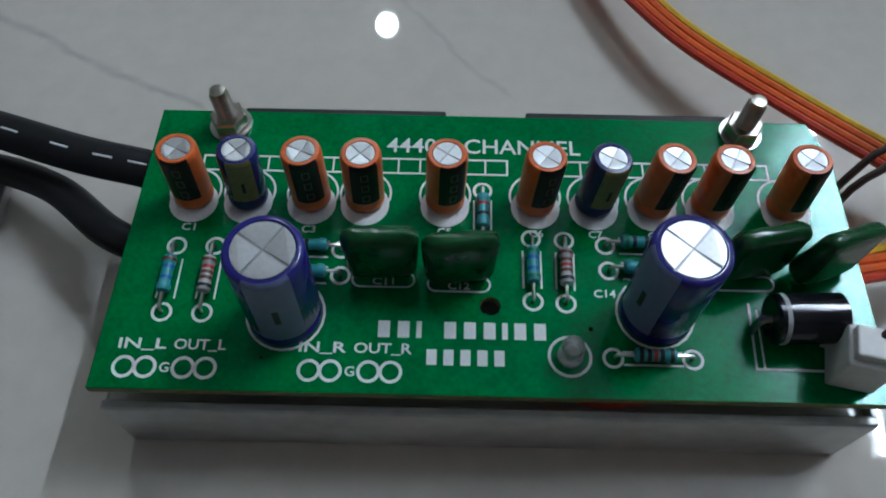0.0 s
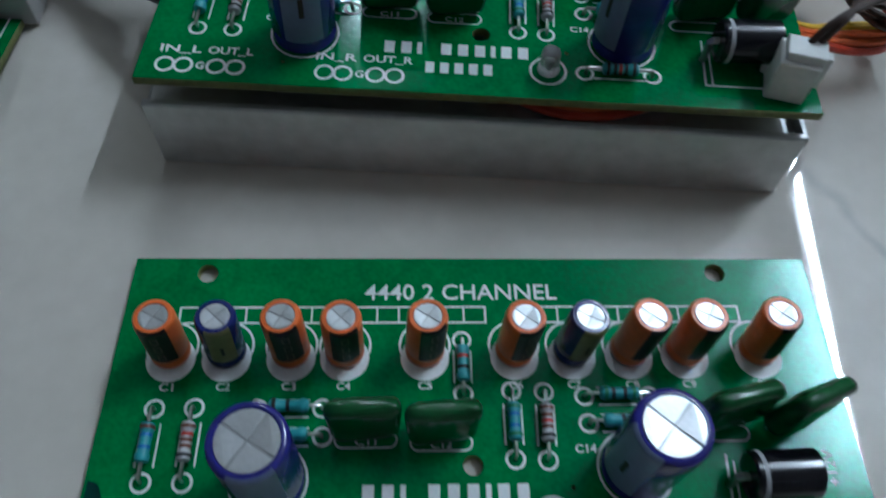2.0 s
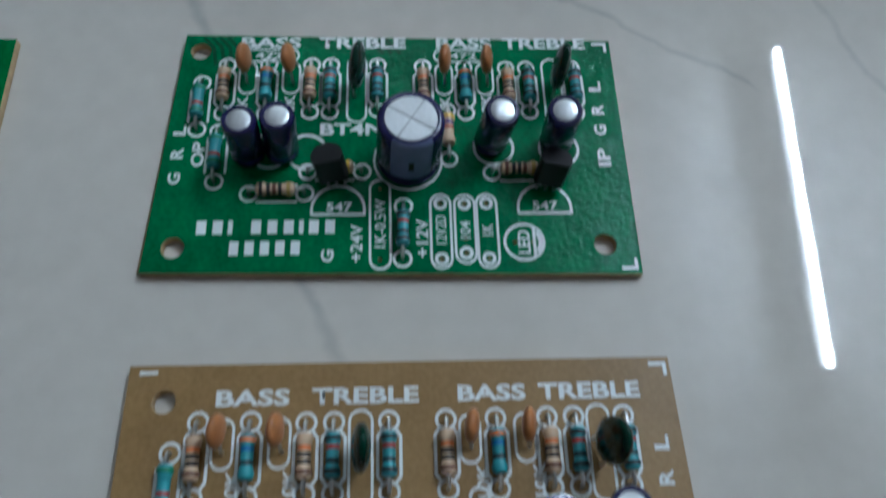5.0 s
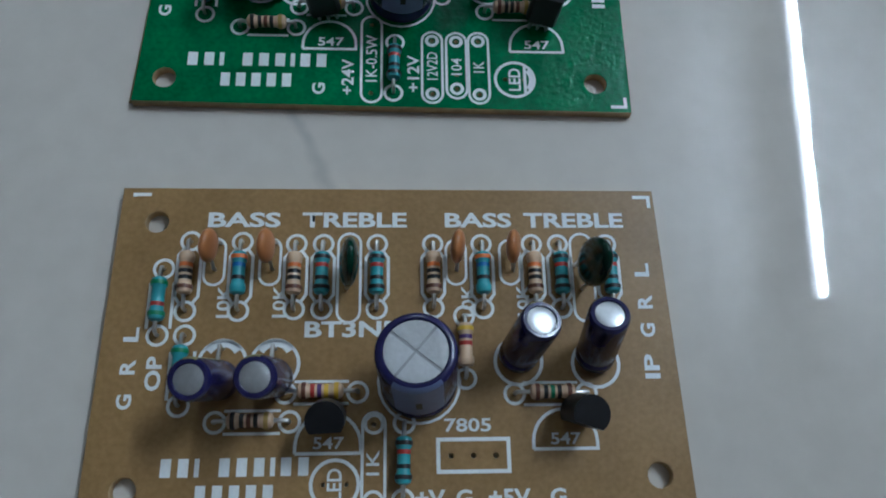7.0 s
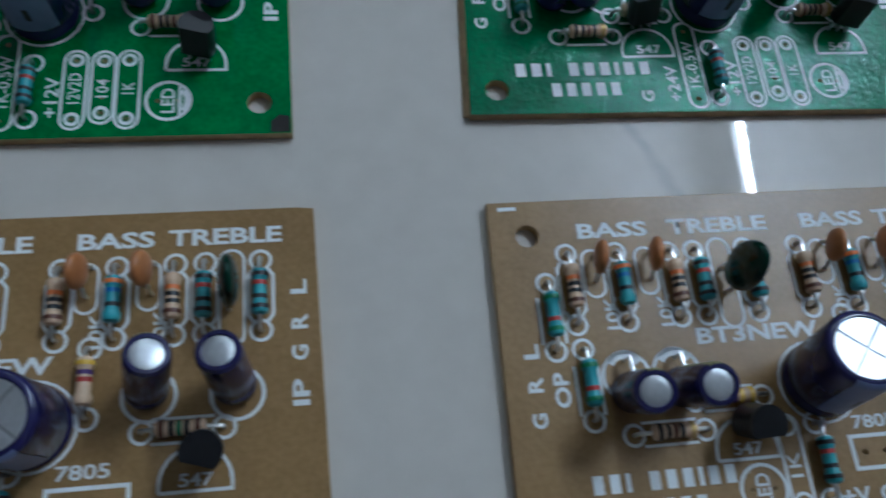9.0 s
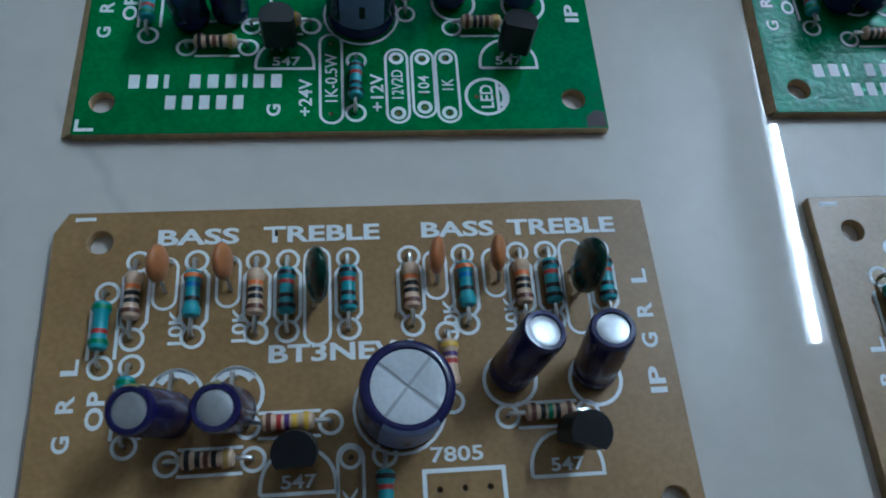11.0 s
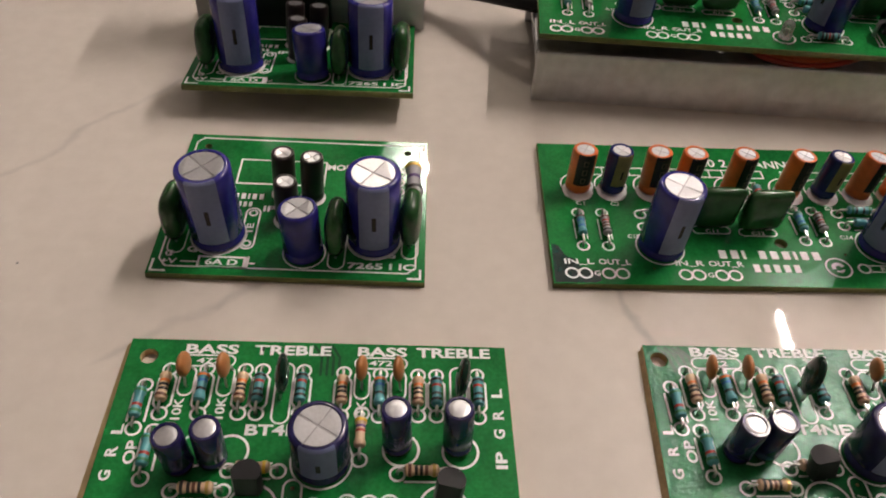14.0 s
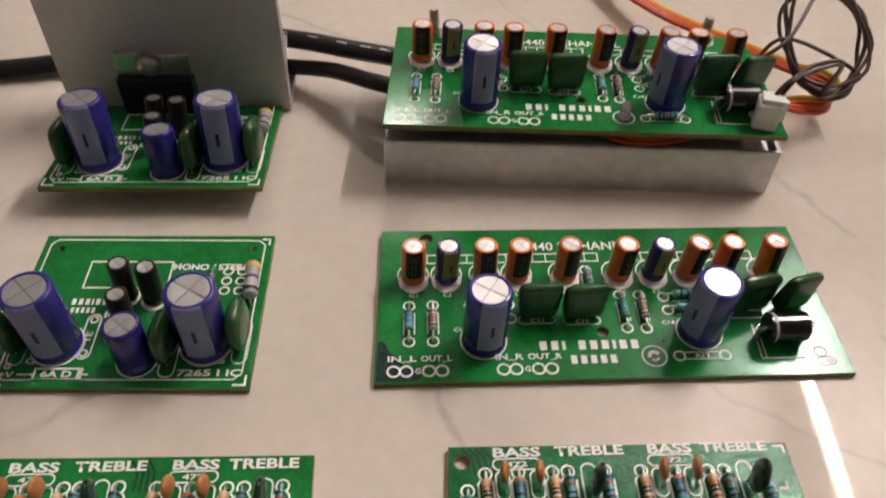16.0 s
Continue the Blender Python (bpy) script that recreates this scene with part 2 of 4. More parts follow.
def spline(points, step=8):
    p = [Vector(q) for q in points]
    p = [2 * p[0] - p[1]] + p + [2 * p[-1] - p[-2]]
    out = []
    for i in range(1, len(p) - 2):
        for k in range(step):
            t = k / step
            a, b, c, d = p[i - 1], p[i], p[i + 1], p[i + 2]
            out.append(0.5 * ((2 * b) + (c - a) * t + (2 * a - 5 * b + 4 * c - d) * t * t + (3 * b - a - 3 * c + d) * t ** 3))
    out.append(p[-2])
    return out


def tube(points, r, seg=8, r2=None):
    """A round, or flattened, rod swept along points."""
    bm = bmesh.new()
    pts = [Vector(q) for q in points]
    rings = []
    for i, q in enumerate(pts):
        d = (pts[min(i + 1, len(pts) - 1)] - pts[max(i - 1, 0)]).normalized()
        side = d.cross(Vector((0, 0, 1)))
        side = side.normalized() if side.length > 0.05 else Vector((1, 0, 0))
        up = side.cross(d).normalized()
        rings.append([bm.verts.new(q + side * (r2 or r) * math.cos(2 * math.pi * k / seg) + up * r * math.sin(2 * math.pi * k / seg)) for k in range(seg)])
    for a, b in zip(rings, rings[1:]):
        for k in range(seg):
            bm.faces.new((a[k], a[(k + 1) % seg], b[(k + 1) % seg], b[k]))
    bm.faces.new(rings[0][::-1])
    bm.faces.new(rings[-1])
    return bm


def pillow(a, b, c, e=0.55, e2=0.8, seg=24, rings=14):
    """A lacquer-dipped body: a superellipsoid."""
    def p(v, k):
        return math.copysign(abs(v) ** k, v)
    bm = bmesh.new()
    rows = []
    for i in range(rings + 1):
        v = -math.pi / 2 + math.pi * i / rings
        if i in (0, rings):
            rows.append([bm.verts.new((0, 0, c * p(math.sin(v), e)))])
            continue
        rows.append([bm.verts.new((a * p(math.cos(v), e) * p(math.cos(u), e), b * p(math.cos(v), e2) * p(math.sin(u), e2), c * p(math.sin(v), e)))
                     for u in (2 * math.pi * k / seg for k in range(seg))])
    for r, s in zip(rows, rows[1:]):
        for k in range(seg):
            j = (k + 1) % seg
            if len(r) == 1:
                bm.faces.new((r[0], s[k], s[j]))
            elif len(s) == 1:
                bm.faces.new((r[k], r[j], s[0]))
            else:
                bm.faces.new((r[k], r[j], s[j], s[k]))
    return bm


def dipped(a, b, c):
    """A flat film capacitor dipped in lacquer: square shoulders, pinched rim, uneven skin."""
    bm = pillow(a, b, c, 0.3, 0.95, 32, 18)
    for v in bm.verts:
        k = v.co.z / c
        v.co.y *= 1.0 - 0.28 * k
        v.co.x *= 1.0 + 0.05 * k
        q = Vector((v.co.x * 0.55 + a * 3, v.co.y * 0.7, v.co.z * 0.55))
        v.co.y += 0.32 * noise.noise(q)
        v.co.z += 0.30 * noise.noise(q + Vector((7, 3, 1))) * max(0.0, k)
    return bm


def strip(points, w, closed, h=0.03):
    """A printed line of width w along points in the plane."""
    bm = bmesh.new()
    p = [Vector((*q, 0)) for q in points]
    n = len(p)
    rows = []
    for i in range(n):
        a = p[i - 1] if closed or i else p[i]
        b = p[(i + 1) % n] if closed or i < n - 1 else p[i]
        d1, d2 = (p[i] - a), (b - p[i])
        d1 = d1.normalized() if d1.length > 1e-6 else d2.normalized()
        d2 = d2.normalized() if d2.length > 1e-6 else d1
        nn = Vector((-(d1 + d2).y, (d1 + d2).x, 0))
        nn = nn.normalized() if nn.length > 1e-6 else Vector((-d1.y, d1.x, 0))
        k = w / 2 / max(0.5, nn.dot(Vector((-d1.y, d1.x, 0))))
        rows.append([bm.verts.new(p[i] + nn * k + Vector((0, 0, h))), bm.verts.new(p[i] - nn * k + Vector((0, 0, h)))])
    for i in range(n if closed else n - 1):
        j = (i + 1) % n
        bm.faces.new((rows[i][0], rows[i][1], rows[j][1], rows[j][0]))
    return bm


def circle_pts(cx, cy, r, n=24, a0=0.0, a1=360.0):
    m = n if a1 - a0 >= 360 else n + 1
    return [(cx + r * math.cos(radians(a0 + (a1 - a0) * i / n)), cy + r * math.sin(radians(a0 + (a1 - a0) * i / n))) for i in range(m)]


def capsule_pts(x0, y0, x1, y1, r):
    a = math.degrees(math.atan2(y1 - y0, x1 - x0))
    return circle_pts(x1, y1, r, 10, a - 90, a + 90) + circle_pts(x0, y0, r, 10, a + 90, a + 270)


def curve_mesh(cu, name):
    """The mesh of a flat curve or lettering."""
    ob = bpy.data.objects.new("tmp", cu)
    scene.collection.objects.link(ob)
    dg = bpy.context.evaluated_depsgraph_get()
    dg.update()
    me = bpy.data.meshes.new_from_object(ob.evaluated_get(dg))
    bpy.data.objects.remove(ob)
    bpy.data.curves.remove(cu)
    me.name = name
    return me


TOP = 1.6  # board thickness


class Board:
    """A circuit board that stands as one thing, with all that is soldered to it."""

    def __init__(self, name, label, m, outline, holes, face, edge, group="circuit boards on the floor"):
        root = new(name)
        root.empty_display_size = 0.01
        m = m.copy()
        m.translation *= MM
        root.matrix_world = m
        tagged(root, label, "circuit board", group)
        self.root = root
        cu = bpy.data.curves.new("outline", "CURVE")
        cu.dimensions, cu.fill_mode, cu.extrude = "2D", "BOTH", TOP / 2
        cu.bevel_depth, cu.bevel_resolution = 0.12, 1
        for loop in [outline] + [circle_pts(x, y, r, 20 if r > 0.8 else 8) for x, y, r in holes]:
            sp = cu.splines.new("POLY")
            sp.points.add(len(loop) - 1)
            for q, (x, y) in zip(sp.points, loop):
                q.co = (x, y, 0, 1)
            sp.use_cyclic_u = True
        me = curve_mesh(cu, "board")
        top = max(v.co.z for v in me.vertices)
        bot = min(v.co.z for v in me.vertices)
        me.transform(Matrix.Diagonal((1, 1, TOP / (top - bot), 1)))
        me.transform(Matrix.Translation((0, 0, TOP / 2)))
        me.transform(Matrix.Scale(MM, 4))
        me.materials.clear()
        me.materials.append(face)
        me.materials.append(edge)
        for f in me.polygons:
            f.material_index = 0 if f.normal.z > 0.5 else 1
        put("board", me, root)

    # --- print ---
    def ink(self, name, bm, label=""):
        put(name, mesh(name, bm, INK), self.root, T(0, 0, TOP), label)

    def ring(self, x, y, r=1.25, w=0.42):
        key = ("ring", round(r, 2), w)
        if key not in CACHE:
            CACHE[key] = mesh("ring", strip(circle_pts(0, 0, r), w, True), INK)
        put("printed_ring", CACHE[key], self.root, T(x, y, TOP))

    def disc(self, x, y, r, name="printed_disc"):
        key = ("disc", round(r, 2))
        if key not in CACHE:
            CACHE[key] = mesh("disc", strip(circle_pts(0, 0, r / 2), r, True, 0.02), INK)
        put(name, CACHE[key], self.root, T(x, y, TOP))

    def capsule(self, x0, y0, x1, y1, r=1.45, w=0.38):
        self.ink("printed_capsule", strip(capsule_pts(x0, y0, x1, y1, r), w, True))

    def rect(self, x0, y0, x1, y1, w=0.4):
        self.ink("printed_rectangle", strip([(x0, y0), (x1, y0), (x1, y1), (x0, y1)], w, True))

    def line(self, pts, w=0.4):
        self.ink("printed_line", strip(pts, w, False))

    def text(self, s, x, y, wd, ht, rot=0.0, heavy=0.02, face_up=0.035):
        """Lettering that fills wd x ht mm, from its lower left corner, read along rot."""
        cu = bpy.data.curves.new("lettering", "FONT")
        cu.body, cu.offset, cu.resolution_u = s, heavy, 3
        me = curve_mesh(cu, "lettering")
        co = [v.co.copy() for v in me.vertices]
        x0, x1 = min(c.x for c in co), max(c.x for c in co)
        y0, y1 = min(c.y for c in co), max(c.y for c in co)
        me.transform(Matrix.Translation((-x0, -y0, 0)))
        me.transform(Matrix.Diagonal((wd / (x1 - x0), ht / (y1 - y0), 1, 1)))
        me.transform(Matrix.Scale(MM, 4))
        me.materials.append(INK)
        put("lettering", me, self.root, T(x, y, TOP + face_up, rot), "white printed lettering")

    def bars(self, words, x, y, wd, ht):
        """A maker's mark as plain solid bars; i a narrower one."""
        n = sum(0.55 if c == "i" else 0.8 if c == " " else 1.0 for c in words)
        pitch = wd / n
        wide = mesh("mark_bar", block(0, 0.6 * pitch, 0, ht, 0, 0.035), INK)
        thin = mesh("mark_bar", block(0, 0.28 * pitch, 0, ht, 0, 0.035), INK)
        for c in words:
            step = pitch * (0.55 if c == "i" else 0.8 if c == " " else 1.0)
            if c != " ":
                put("mark_bar", thin if c == "i" else wide, self.root, T(x + step / 2 - (0.14 if c == "i" else 0.3) * pitch, y, TOP))
            x += step

    # --- components ---
    def electrolytic(self, x, y, r, h, sleeve, stripe, turn=-90.0, wide=80.0, lean=(0.0, 0.0), lift=0.2, name="electrolytic_capacitor", label="", scored=True):
        q = 0.8 if r > 3.5 else 0.71
        key = ("can", r, h, sleeve.name)
        if key not in CACHE:
            g = 0.055 * r
            CACHE[key] = mesh("sleeve", lathe([(0, 0), (r * 0.9, 0), (r, 0.35), (r, 1.3), (r - g, 1.7), (r - g, 2.0), (r, 2.5), (r, h - 0.7), (r * 0.97, h - 0.25), (r * 0.9, h), (r * (q + 0.02), h + 0.02), (r * (q - 0.02), h - 0.18)], 32), sleeve, smooth=True)
        body = put(name, CACHE[key], self.root, T(x, y, TOP + lift) @ pose(0, 0, 0, lean[1], lean[0], 0), label)
        key = ("top", r, scored, sleeve.name)
        if key not in CACHE:
            bm = lathe([(0, -0.08), (r * q, -0.06)], 32) if scored else lathe([(0, 0.08), (r * q * 0.5, 0.06), (r * q * 0.9, 0.0), (r * q, -0.08)], 32)
            g = 0.03 * r
            # base disc darkened where it shows, as the shade in grooves and at the rim
            if scored:
                for f in bm.faces:
                    f.material_index = 1
            for k in range(4 if scored else 0):
                rise = r * (0.010, 0.032, 0.018, 0.038)[k] * (0.2 if sleeve is NAVY else 0.75)
                arc = [((q - 0.03) * r * math.cos(radians(t)), (q - 0.03) * r * math.sin(radians(t))) for t in range(3, 88, 12)]
                loop = [(g, g, 0.0)] + [(max(u, g), max(v, g), 0.05 + rise) for u, v in arc]
                top = [bm.verts.new(Vector(p)) for p in loop]
                low = [bm.verts.new((p[0], p[1], -0.06)) for p in loop]
                bm.faces.new(top)
                fs = [bm.faces.new((low[n], low[(n + 1) % len(loop)], top[(n + 1) % len(loop)], top[n])) for n in range(len(loop))]
                bmesh.ops.rotate(bm, verts=top + low, cent=(0, 0, 0), matrix=Matrix.Rotation(radians(90 * k), 3, "Z"))
            CACHE[key] = mesh("vent_top", bm, ALU, GROOVE_SHADE, smooth=not scored)
        put("vent_top", CACHE[key], body, T(0, 0, h - 0.14, 42 + (x * 7.0 + y) % 24), "bare aluminium vent top")
        if stripe:
            key = ("stripe", r, h, stripe.name, wide)
            if key not in CACHE:
                CACHE[key] = (mesh("stripe", self.shell(r + 0.03, 2.5, h - 0.75, wide, r), stripe, smooth=True),
                              mesh("mark", self.shell(r + 0.06, h * 0.42, h * 0.62, 9, r), BLACKPR, smooth=True) if stripe is not BLACKPR else mesh("mark", self.frame_mark(r + 0.06, 1.5, 22), DIMPRINT),
                              mesh("rim_stripe", self.rim(r, h, wide), stripe, smooth=True))
            s, mk, rim = CACHE[key]
            st = put("polarity_stripe", s, body, T(0, 0, 0, turn))
            put("stripe_edge", rim, body, T(0, 0, 0, turn))
            for z in ((h * 0.36, h * 0.58, h * 0.8) if stripe is BLACKPR else (0.0,)):
                put("minus_mark", mk, body, T(0, 0, z, turn))
        return body

    @staticmethod
    def shell(r, z0, z1, wide, r0):
        bm = bmesh.new()
        n = max(2, int(wide / 6))
        rows = [[bm.verts.new((r * math.cos(radians(-wide / 2 + wide * i / n)), r * math.sin(radians(-wide / 2 + wide * i / n)), z)) for i in range(n + 1)] for z in (z0, z1)]
        for i in range(n):
            bm.faces.new((rows[0][i], rows[0][i + 1], rows[1][i + 1], rows[1][i]))
        return bm

    @staticmethod
    def frame_mark(r, tall, wide):
        """An open square printed round a sleeve, about z = 0."""
        bm = bmesh.new()
        def at(u, z):
            return bm.verts.new((r * math.cos(radians(u)), r * math.sin(radians(u)), z))
        ring = [(-1, -1), (0, -1), (1, -1), (1, 1), (0, 1), (-1, 1)]
        out = [at(u * wide / 2, v * tall / 2) for u, v in ring]
        inn = [at(u * wide * 0.32, v * tall * 0.36) for u, v in ring]
        for k in range(6):
            n = (k + 1) % 6
            bm.faces.new((out[k], out[n], inn[n], inn[k]))
        return bm

    @staticmethod
    def rim(r, h, wide):
        bm = bmesh.new()
        n = max(2, int(wide / 8))
        e = 0.03
        rows = [[bm.verts.new((q * math.cos(radians(-wide / 2 + wide * i / n)), q * math.sin(radians(-wide / 2 + wide * i / n)), z)) for i in range(n + 1)]
                for q, z in ((r + e, h - 0.75), (r + e, h - 0.68), (r * 0.97 + e, h - 0.24), (r * 0.9 + 0.01, h + e))]
        for a, b in zip(rows, rows[1:]):
            for i in range(n):
                bm.faces.new((a[i], a[i + 1], b[i + 1], b[i]))
        return bm

    def resistor(self, x0, y0, x1, y1, body_mat, bands, up=1.5, size=1.0, label=""):
        length = math.hypot(x1 - x0, y1 - y0)
        rot = math.degrees(math.atan2(y1 - y0, x1 - x0))
        m = T((x0 + x1) / 2, (y0 + y1) / 2, TOP + up, rot)
        key = ("res", body_mat.name, size)
        if key not in CACHE:
            bm = lathe([(0, -3.2), (0.55, -3.2), (1.0, -2.95), (1.17, -2.4), (1.12, -1.9), (0.93, -1.5), (0.93, 1.5), (1.12, 1.9), (1.17, 2.4), (1.0, 2.95), (0.55, 3.2), (0, 3.2)], 16)
            bmesh.ops.transform(bm, matrix=pose(0, 0, 0, 0, 90, 0) @ Matrix.Scale(size, 4), verts=bm.verts)
            CACHE[key] = mesh("resistor_body", bm, body_mat, smooth=True)
        ob = put("resistor", CACHE[key], self.root, m, label)
        for k, (c, px) in enumerate(zip(bands, (-2.25, -1.05, -0.1, 0.85, 2.25))):
            if c == " ":
                continue
            key = ("band", c, k in (0, 4), size)
            if key not in CACHE:
                r = 1.2 if k in (0, 4) else 0.965
                bm = lathe([(r, -0.3), (r + 0.005, 0), (r, 0.3)], 16)
                bmesh.ops.transform(bm, matrix=pose(0, 0, 0, 0, 90, 0) @ Matrix.Scale(size, 4), verts=bm.verts)
                CACHE[key] = mesh("colour_band", bm, BAND[c], smooth=True)
            put("colour_band", CACHE[key], ob, T(px * size, 0, 0))
        half = length / 2
        key = ("reslead", round(half, 1), up)
        if key not in CACHE:
            e = 3.0 * size
            bend = max(half - 0.5, e + 0.2)
            CACHE[key] = mesh("lead", tube([(e, 0, 0), (bend, 0, 0), (bend + 0.3, 0, -0.15), (bend + 0.45, 0, -0.5), (bend + 0.45, 0, -up - 0.4)], 0.28, 6), LEAD, smooth=True)
        put("lead", CACHE[key], ob, T(0, 0, 0))
        put("lead", CACHE[key], ob, T(0, 0, 0, 180))

    def ceramic(self, x, y, rot=90.0, lean=0.0):
        if "cer" not in CACHE:
            CACHE["cer"] = (mesh("ceramic_body", pillow(2.2, 0.95, 2.4, 0.95, 0.95), CERAMIC, smooth=True), mesh("lead", tube([(0, 0, 0), (0, 0, -2.6), (0.5, 0, -3.4), (0.5, 0, -5.4)], 0.26, 6), LEAD, smooth=True))
        b = put("ceramic_capacitor", CACHE["cer"][0], self.root, T(x, y, TOP + 4.1, rot) @ pose(0, 0, 0, lean, 0, 0), "orange-brown ceramic disc capacitor")
        put("lead", CACHE["cer"][1], b, T(1.4, 0, 0))
        put("lead", CACHE["cer"][1], b, T(-1.4, 0, 0, 180))

    def film(self, x, y, a, b, c, rot, m=FILM, lean=(0.0, 0.0), lift=1.0, leaf=False):
        key = ("film", a, b, c, m.name)
        if key not in CACHE:
            CACHE[key] = (mesh("film_body", pillow(a, b, c, 0.62, 0.85) if leaf else dipped(a, b, c) if m is FILM else pillow(a, b, c, 1.1, 0.9), m, smooth=True), mesh("lead", tube([(0, 0, 0), (0, 0, -c - lift - 0.6)], 0.3, 6), LEAD, smooth=True))
        o = put("film_capacitor", CACHE[key][0], self.root, T(x, y, TOP + lift + c, rot) @ pose(0, 0, 0, lean[1], lean[0], 0), "glossy green dipped film capacitor")
        put("lead", CACHE[key][1], o, T(a * 0.55, 0, 0))
        put("lead", CACHE[key][1], o, T(-a * 0.55, 0, 0))

    def transistor(self, x, y, rot=0.0, lean=(0.0, 0.0), lift=1.9):
        if "to92" not in CACHE:
            bm = bmesh.new()
            pts = [(2.3 * math.cos(radians(a)), 2.3 * math.sin(radians(a))) for a in range(-38, 219, 16)]
            lo = [bm.verts.new((u, v, 0)) for u, v in pts]
            hi = [bm.verts.new((u, v, 4.6)) for u, v in pts]
            bm.faces.new(lo[::-1])
            bm.faces.new(hi)
            for i in range(len(pts)):
                j = (i + 1) % len(pts)
                bm.faces.new((lo[i], lo[j], hi[j], hi[i]))
            bmesh.ops.bevel(bm, geom=[e for e in bm.edges if len(e.link_faces) == 2 and e.calc_face_angle(0) > 0.9], offset=0.18, segments=2, affect="EDGES")
            CACHE["to92"] = (mesh("transistor_body", bm, BLACK, smooth=True), mesh("lead", tube([(0, 0, 0.2), (0, 0, -4.0)], 0.26, 6), LEAD))
        b = put("transistor", CACHE["to92"][0], self.root, T(x, y, TOP + lift, rot) @ pose(0, 0, 0, lean[1], lean[0], 0) @ Matrix.Scale(1.02, 4), "black epoxy transistor with a flat face")
        for dx in (-1.27, 0, 1.27):
            put("lead", CACHE["to92"][1], b, T(dx, 0, 0))

    def d_shape(self, x0, x1, y0, r):
        c = (x0 + x1) / 2
        self.line([(x0, y0), (x1, y0)] + circle_pts(c, y0 + 0.9, (x1 - x0) / 2, 14, 0, 180) + [(x0, y0)], 0.42)

    def blot(self, pts, m=None, h=0.012):
        bm = bmesh.new()
        bm.faces.new([bm.verts.new((x, y, h)) for x, y in pts])
        put("lacquer_blot", mesh("lacquer_blot", bm, m or BLOT), self.root, T(0, 0, TOP), "dark stain in the lacquer")

    def traces(self, lines, w=0.55):
        for pts in lines:
            put("copper_trace", mesh("copper_trace", strip(pts, w, False, 0.01), TRACE), self.root, T(0, 0, TOP))

    def pads(self, pts, r=1.25):
        for x, y in pts:
            self.ring(x, y, r)


FLOOR = floor_mat()

# ---------- the room ----------
def room():
    bm = block(-2500, 2500, -2500, 3500, -20, 0)
    tagged(new("floor", mesh("floor", bm, FLOOR)), "polished cream vitrified tile with grey veins", "floor", kind="structure")
    # walls and ceiling are unseen, added for bounced fill; their tones set its strength
    wall = mat("plaster_paint", (0.31, 0.30, 0.29), 0.8, 0, 0.04, 60, 0.1, big=3)
    white = mat("ceiling_paint", (0.60, 0.59, 0.575), 0.8, 0, 0.04, 60, 0.1, big=3)
    for n, b in (("wall_north", (-2500, 2500, 3500, 3600, 0, 2700)), ("wall_south", (-2500, 2500, -2600, -2500, 0, 2700)),
                 ("wall_east", (2500, 2600, -2600, 3600, 0, 2700)), ("wall_west", (-2600, -2500, -2600, 3600, 0, 2700))):
        tagged(new(n, mesh(n, block(*b), wall)), "unseen plain wall added to close the room and bounce fill light", "wall", kind="structure")
    tagged(new("ceiling", mesh("ceiling", block(-2600, 2600, -2600, 3600, 2700, 2760), white)), "unseen plain ceiling added to bounce fill light", "ceiling", kind="structure")


room()


def tube_light(x0, y0, x1, y1, z, strength):
    root = new("tube_light")
    c = ((x0 + x1) / 2, (y0 + y1) / 2)
    ln = math.hypot(x1 - x0, y1 - y0)
    root.matrix_world = pose(c[0] * MM, c[1] * MM, z * MM, 0, 0, math.degrees(math.atan2(y1 - y0, x1 - x0)))
    tagged(root, "white fluorescent tube lamp hung under the ceiling", "lamp")
    bm = lathe([(0, -ln / 2), (12, -ln / 2), (12, ln / 2), (0, ln / 2)], 16)
    bmesh.ops.transform(bm, matrix=pose(0, 0, 0, 0, 90, 0), verts=bm.verts)
    glow = mat("fluorescent_glow", (1.0, 0.95, 0.92), 0.5, emit=strength, var=0.0)
    put("tube", mesh("tube", bm, glow, smooth=True), root)
    put("housing", mesh("housing", block(-ln / 2 - 40, ln / 2 + 40, -25, 25, 30, 65, 3), NYLON), root)
    for s in (-1, 1):
        put("end_cap", mesh("end_cap", block(s * (ln / 2 + 12) - 12, s * (ln / 2 + 12) + 12, -18, 18, -18, 32, 3), NYLON), root)
    put("suspension_rod", mesh("suspension_rod", tube([(0, 0, 60), (0, 0, 2700 - z)], 6), STEEL), root)


def bulb(x, y, z, strength):
    root = new("bulb_lamp")
    root.matrix_world = pose(x * MM, y * MM, z * MM)
    tagged(root, "round glowing bulb in a plain holder", "lamp")
    glow = mat("bulb_glow", (1.0, 0.95, 0.86), 0.5, emit=strength, var=0.0)
    put("glass", mesh("glass", lathe([(0, -14), (5.4, -13), (9.9, -9.9), (13, -5.4), (14, 0), (13, 5.4), (9.9, 9.9), (5.4, 13), (0, 14)], 24), glow, smooth=True), root)
    put("holder", mesh("holder", lathe([(0, 13), (5.0, 13), (8, 15), (8, 40), (0, 41)], 16), BLACK, smooth=True), root)
    put("cord", mesh("cord", tube([(0, 0, 40), (0, 0, 2700 - z)], 2), NYLON), root)


tube_light(1534, 652, 1640, 2030, 2500, 245.0)
bulb(1.5, 826, 680, 300.0)

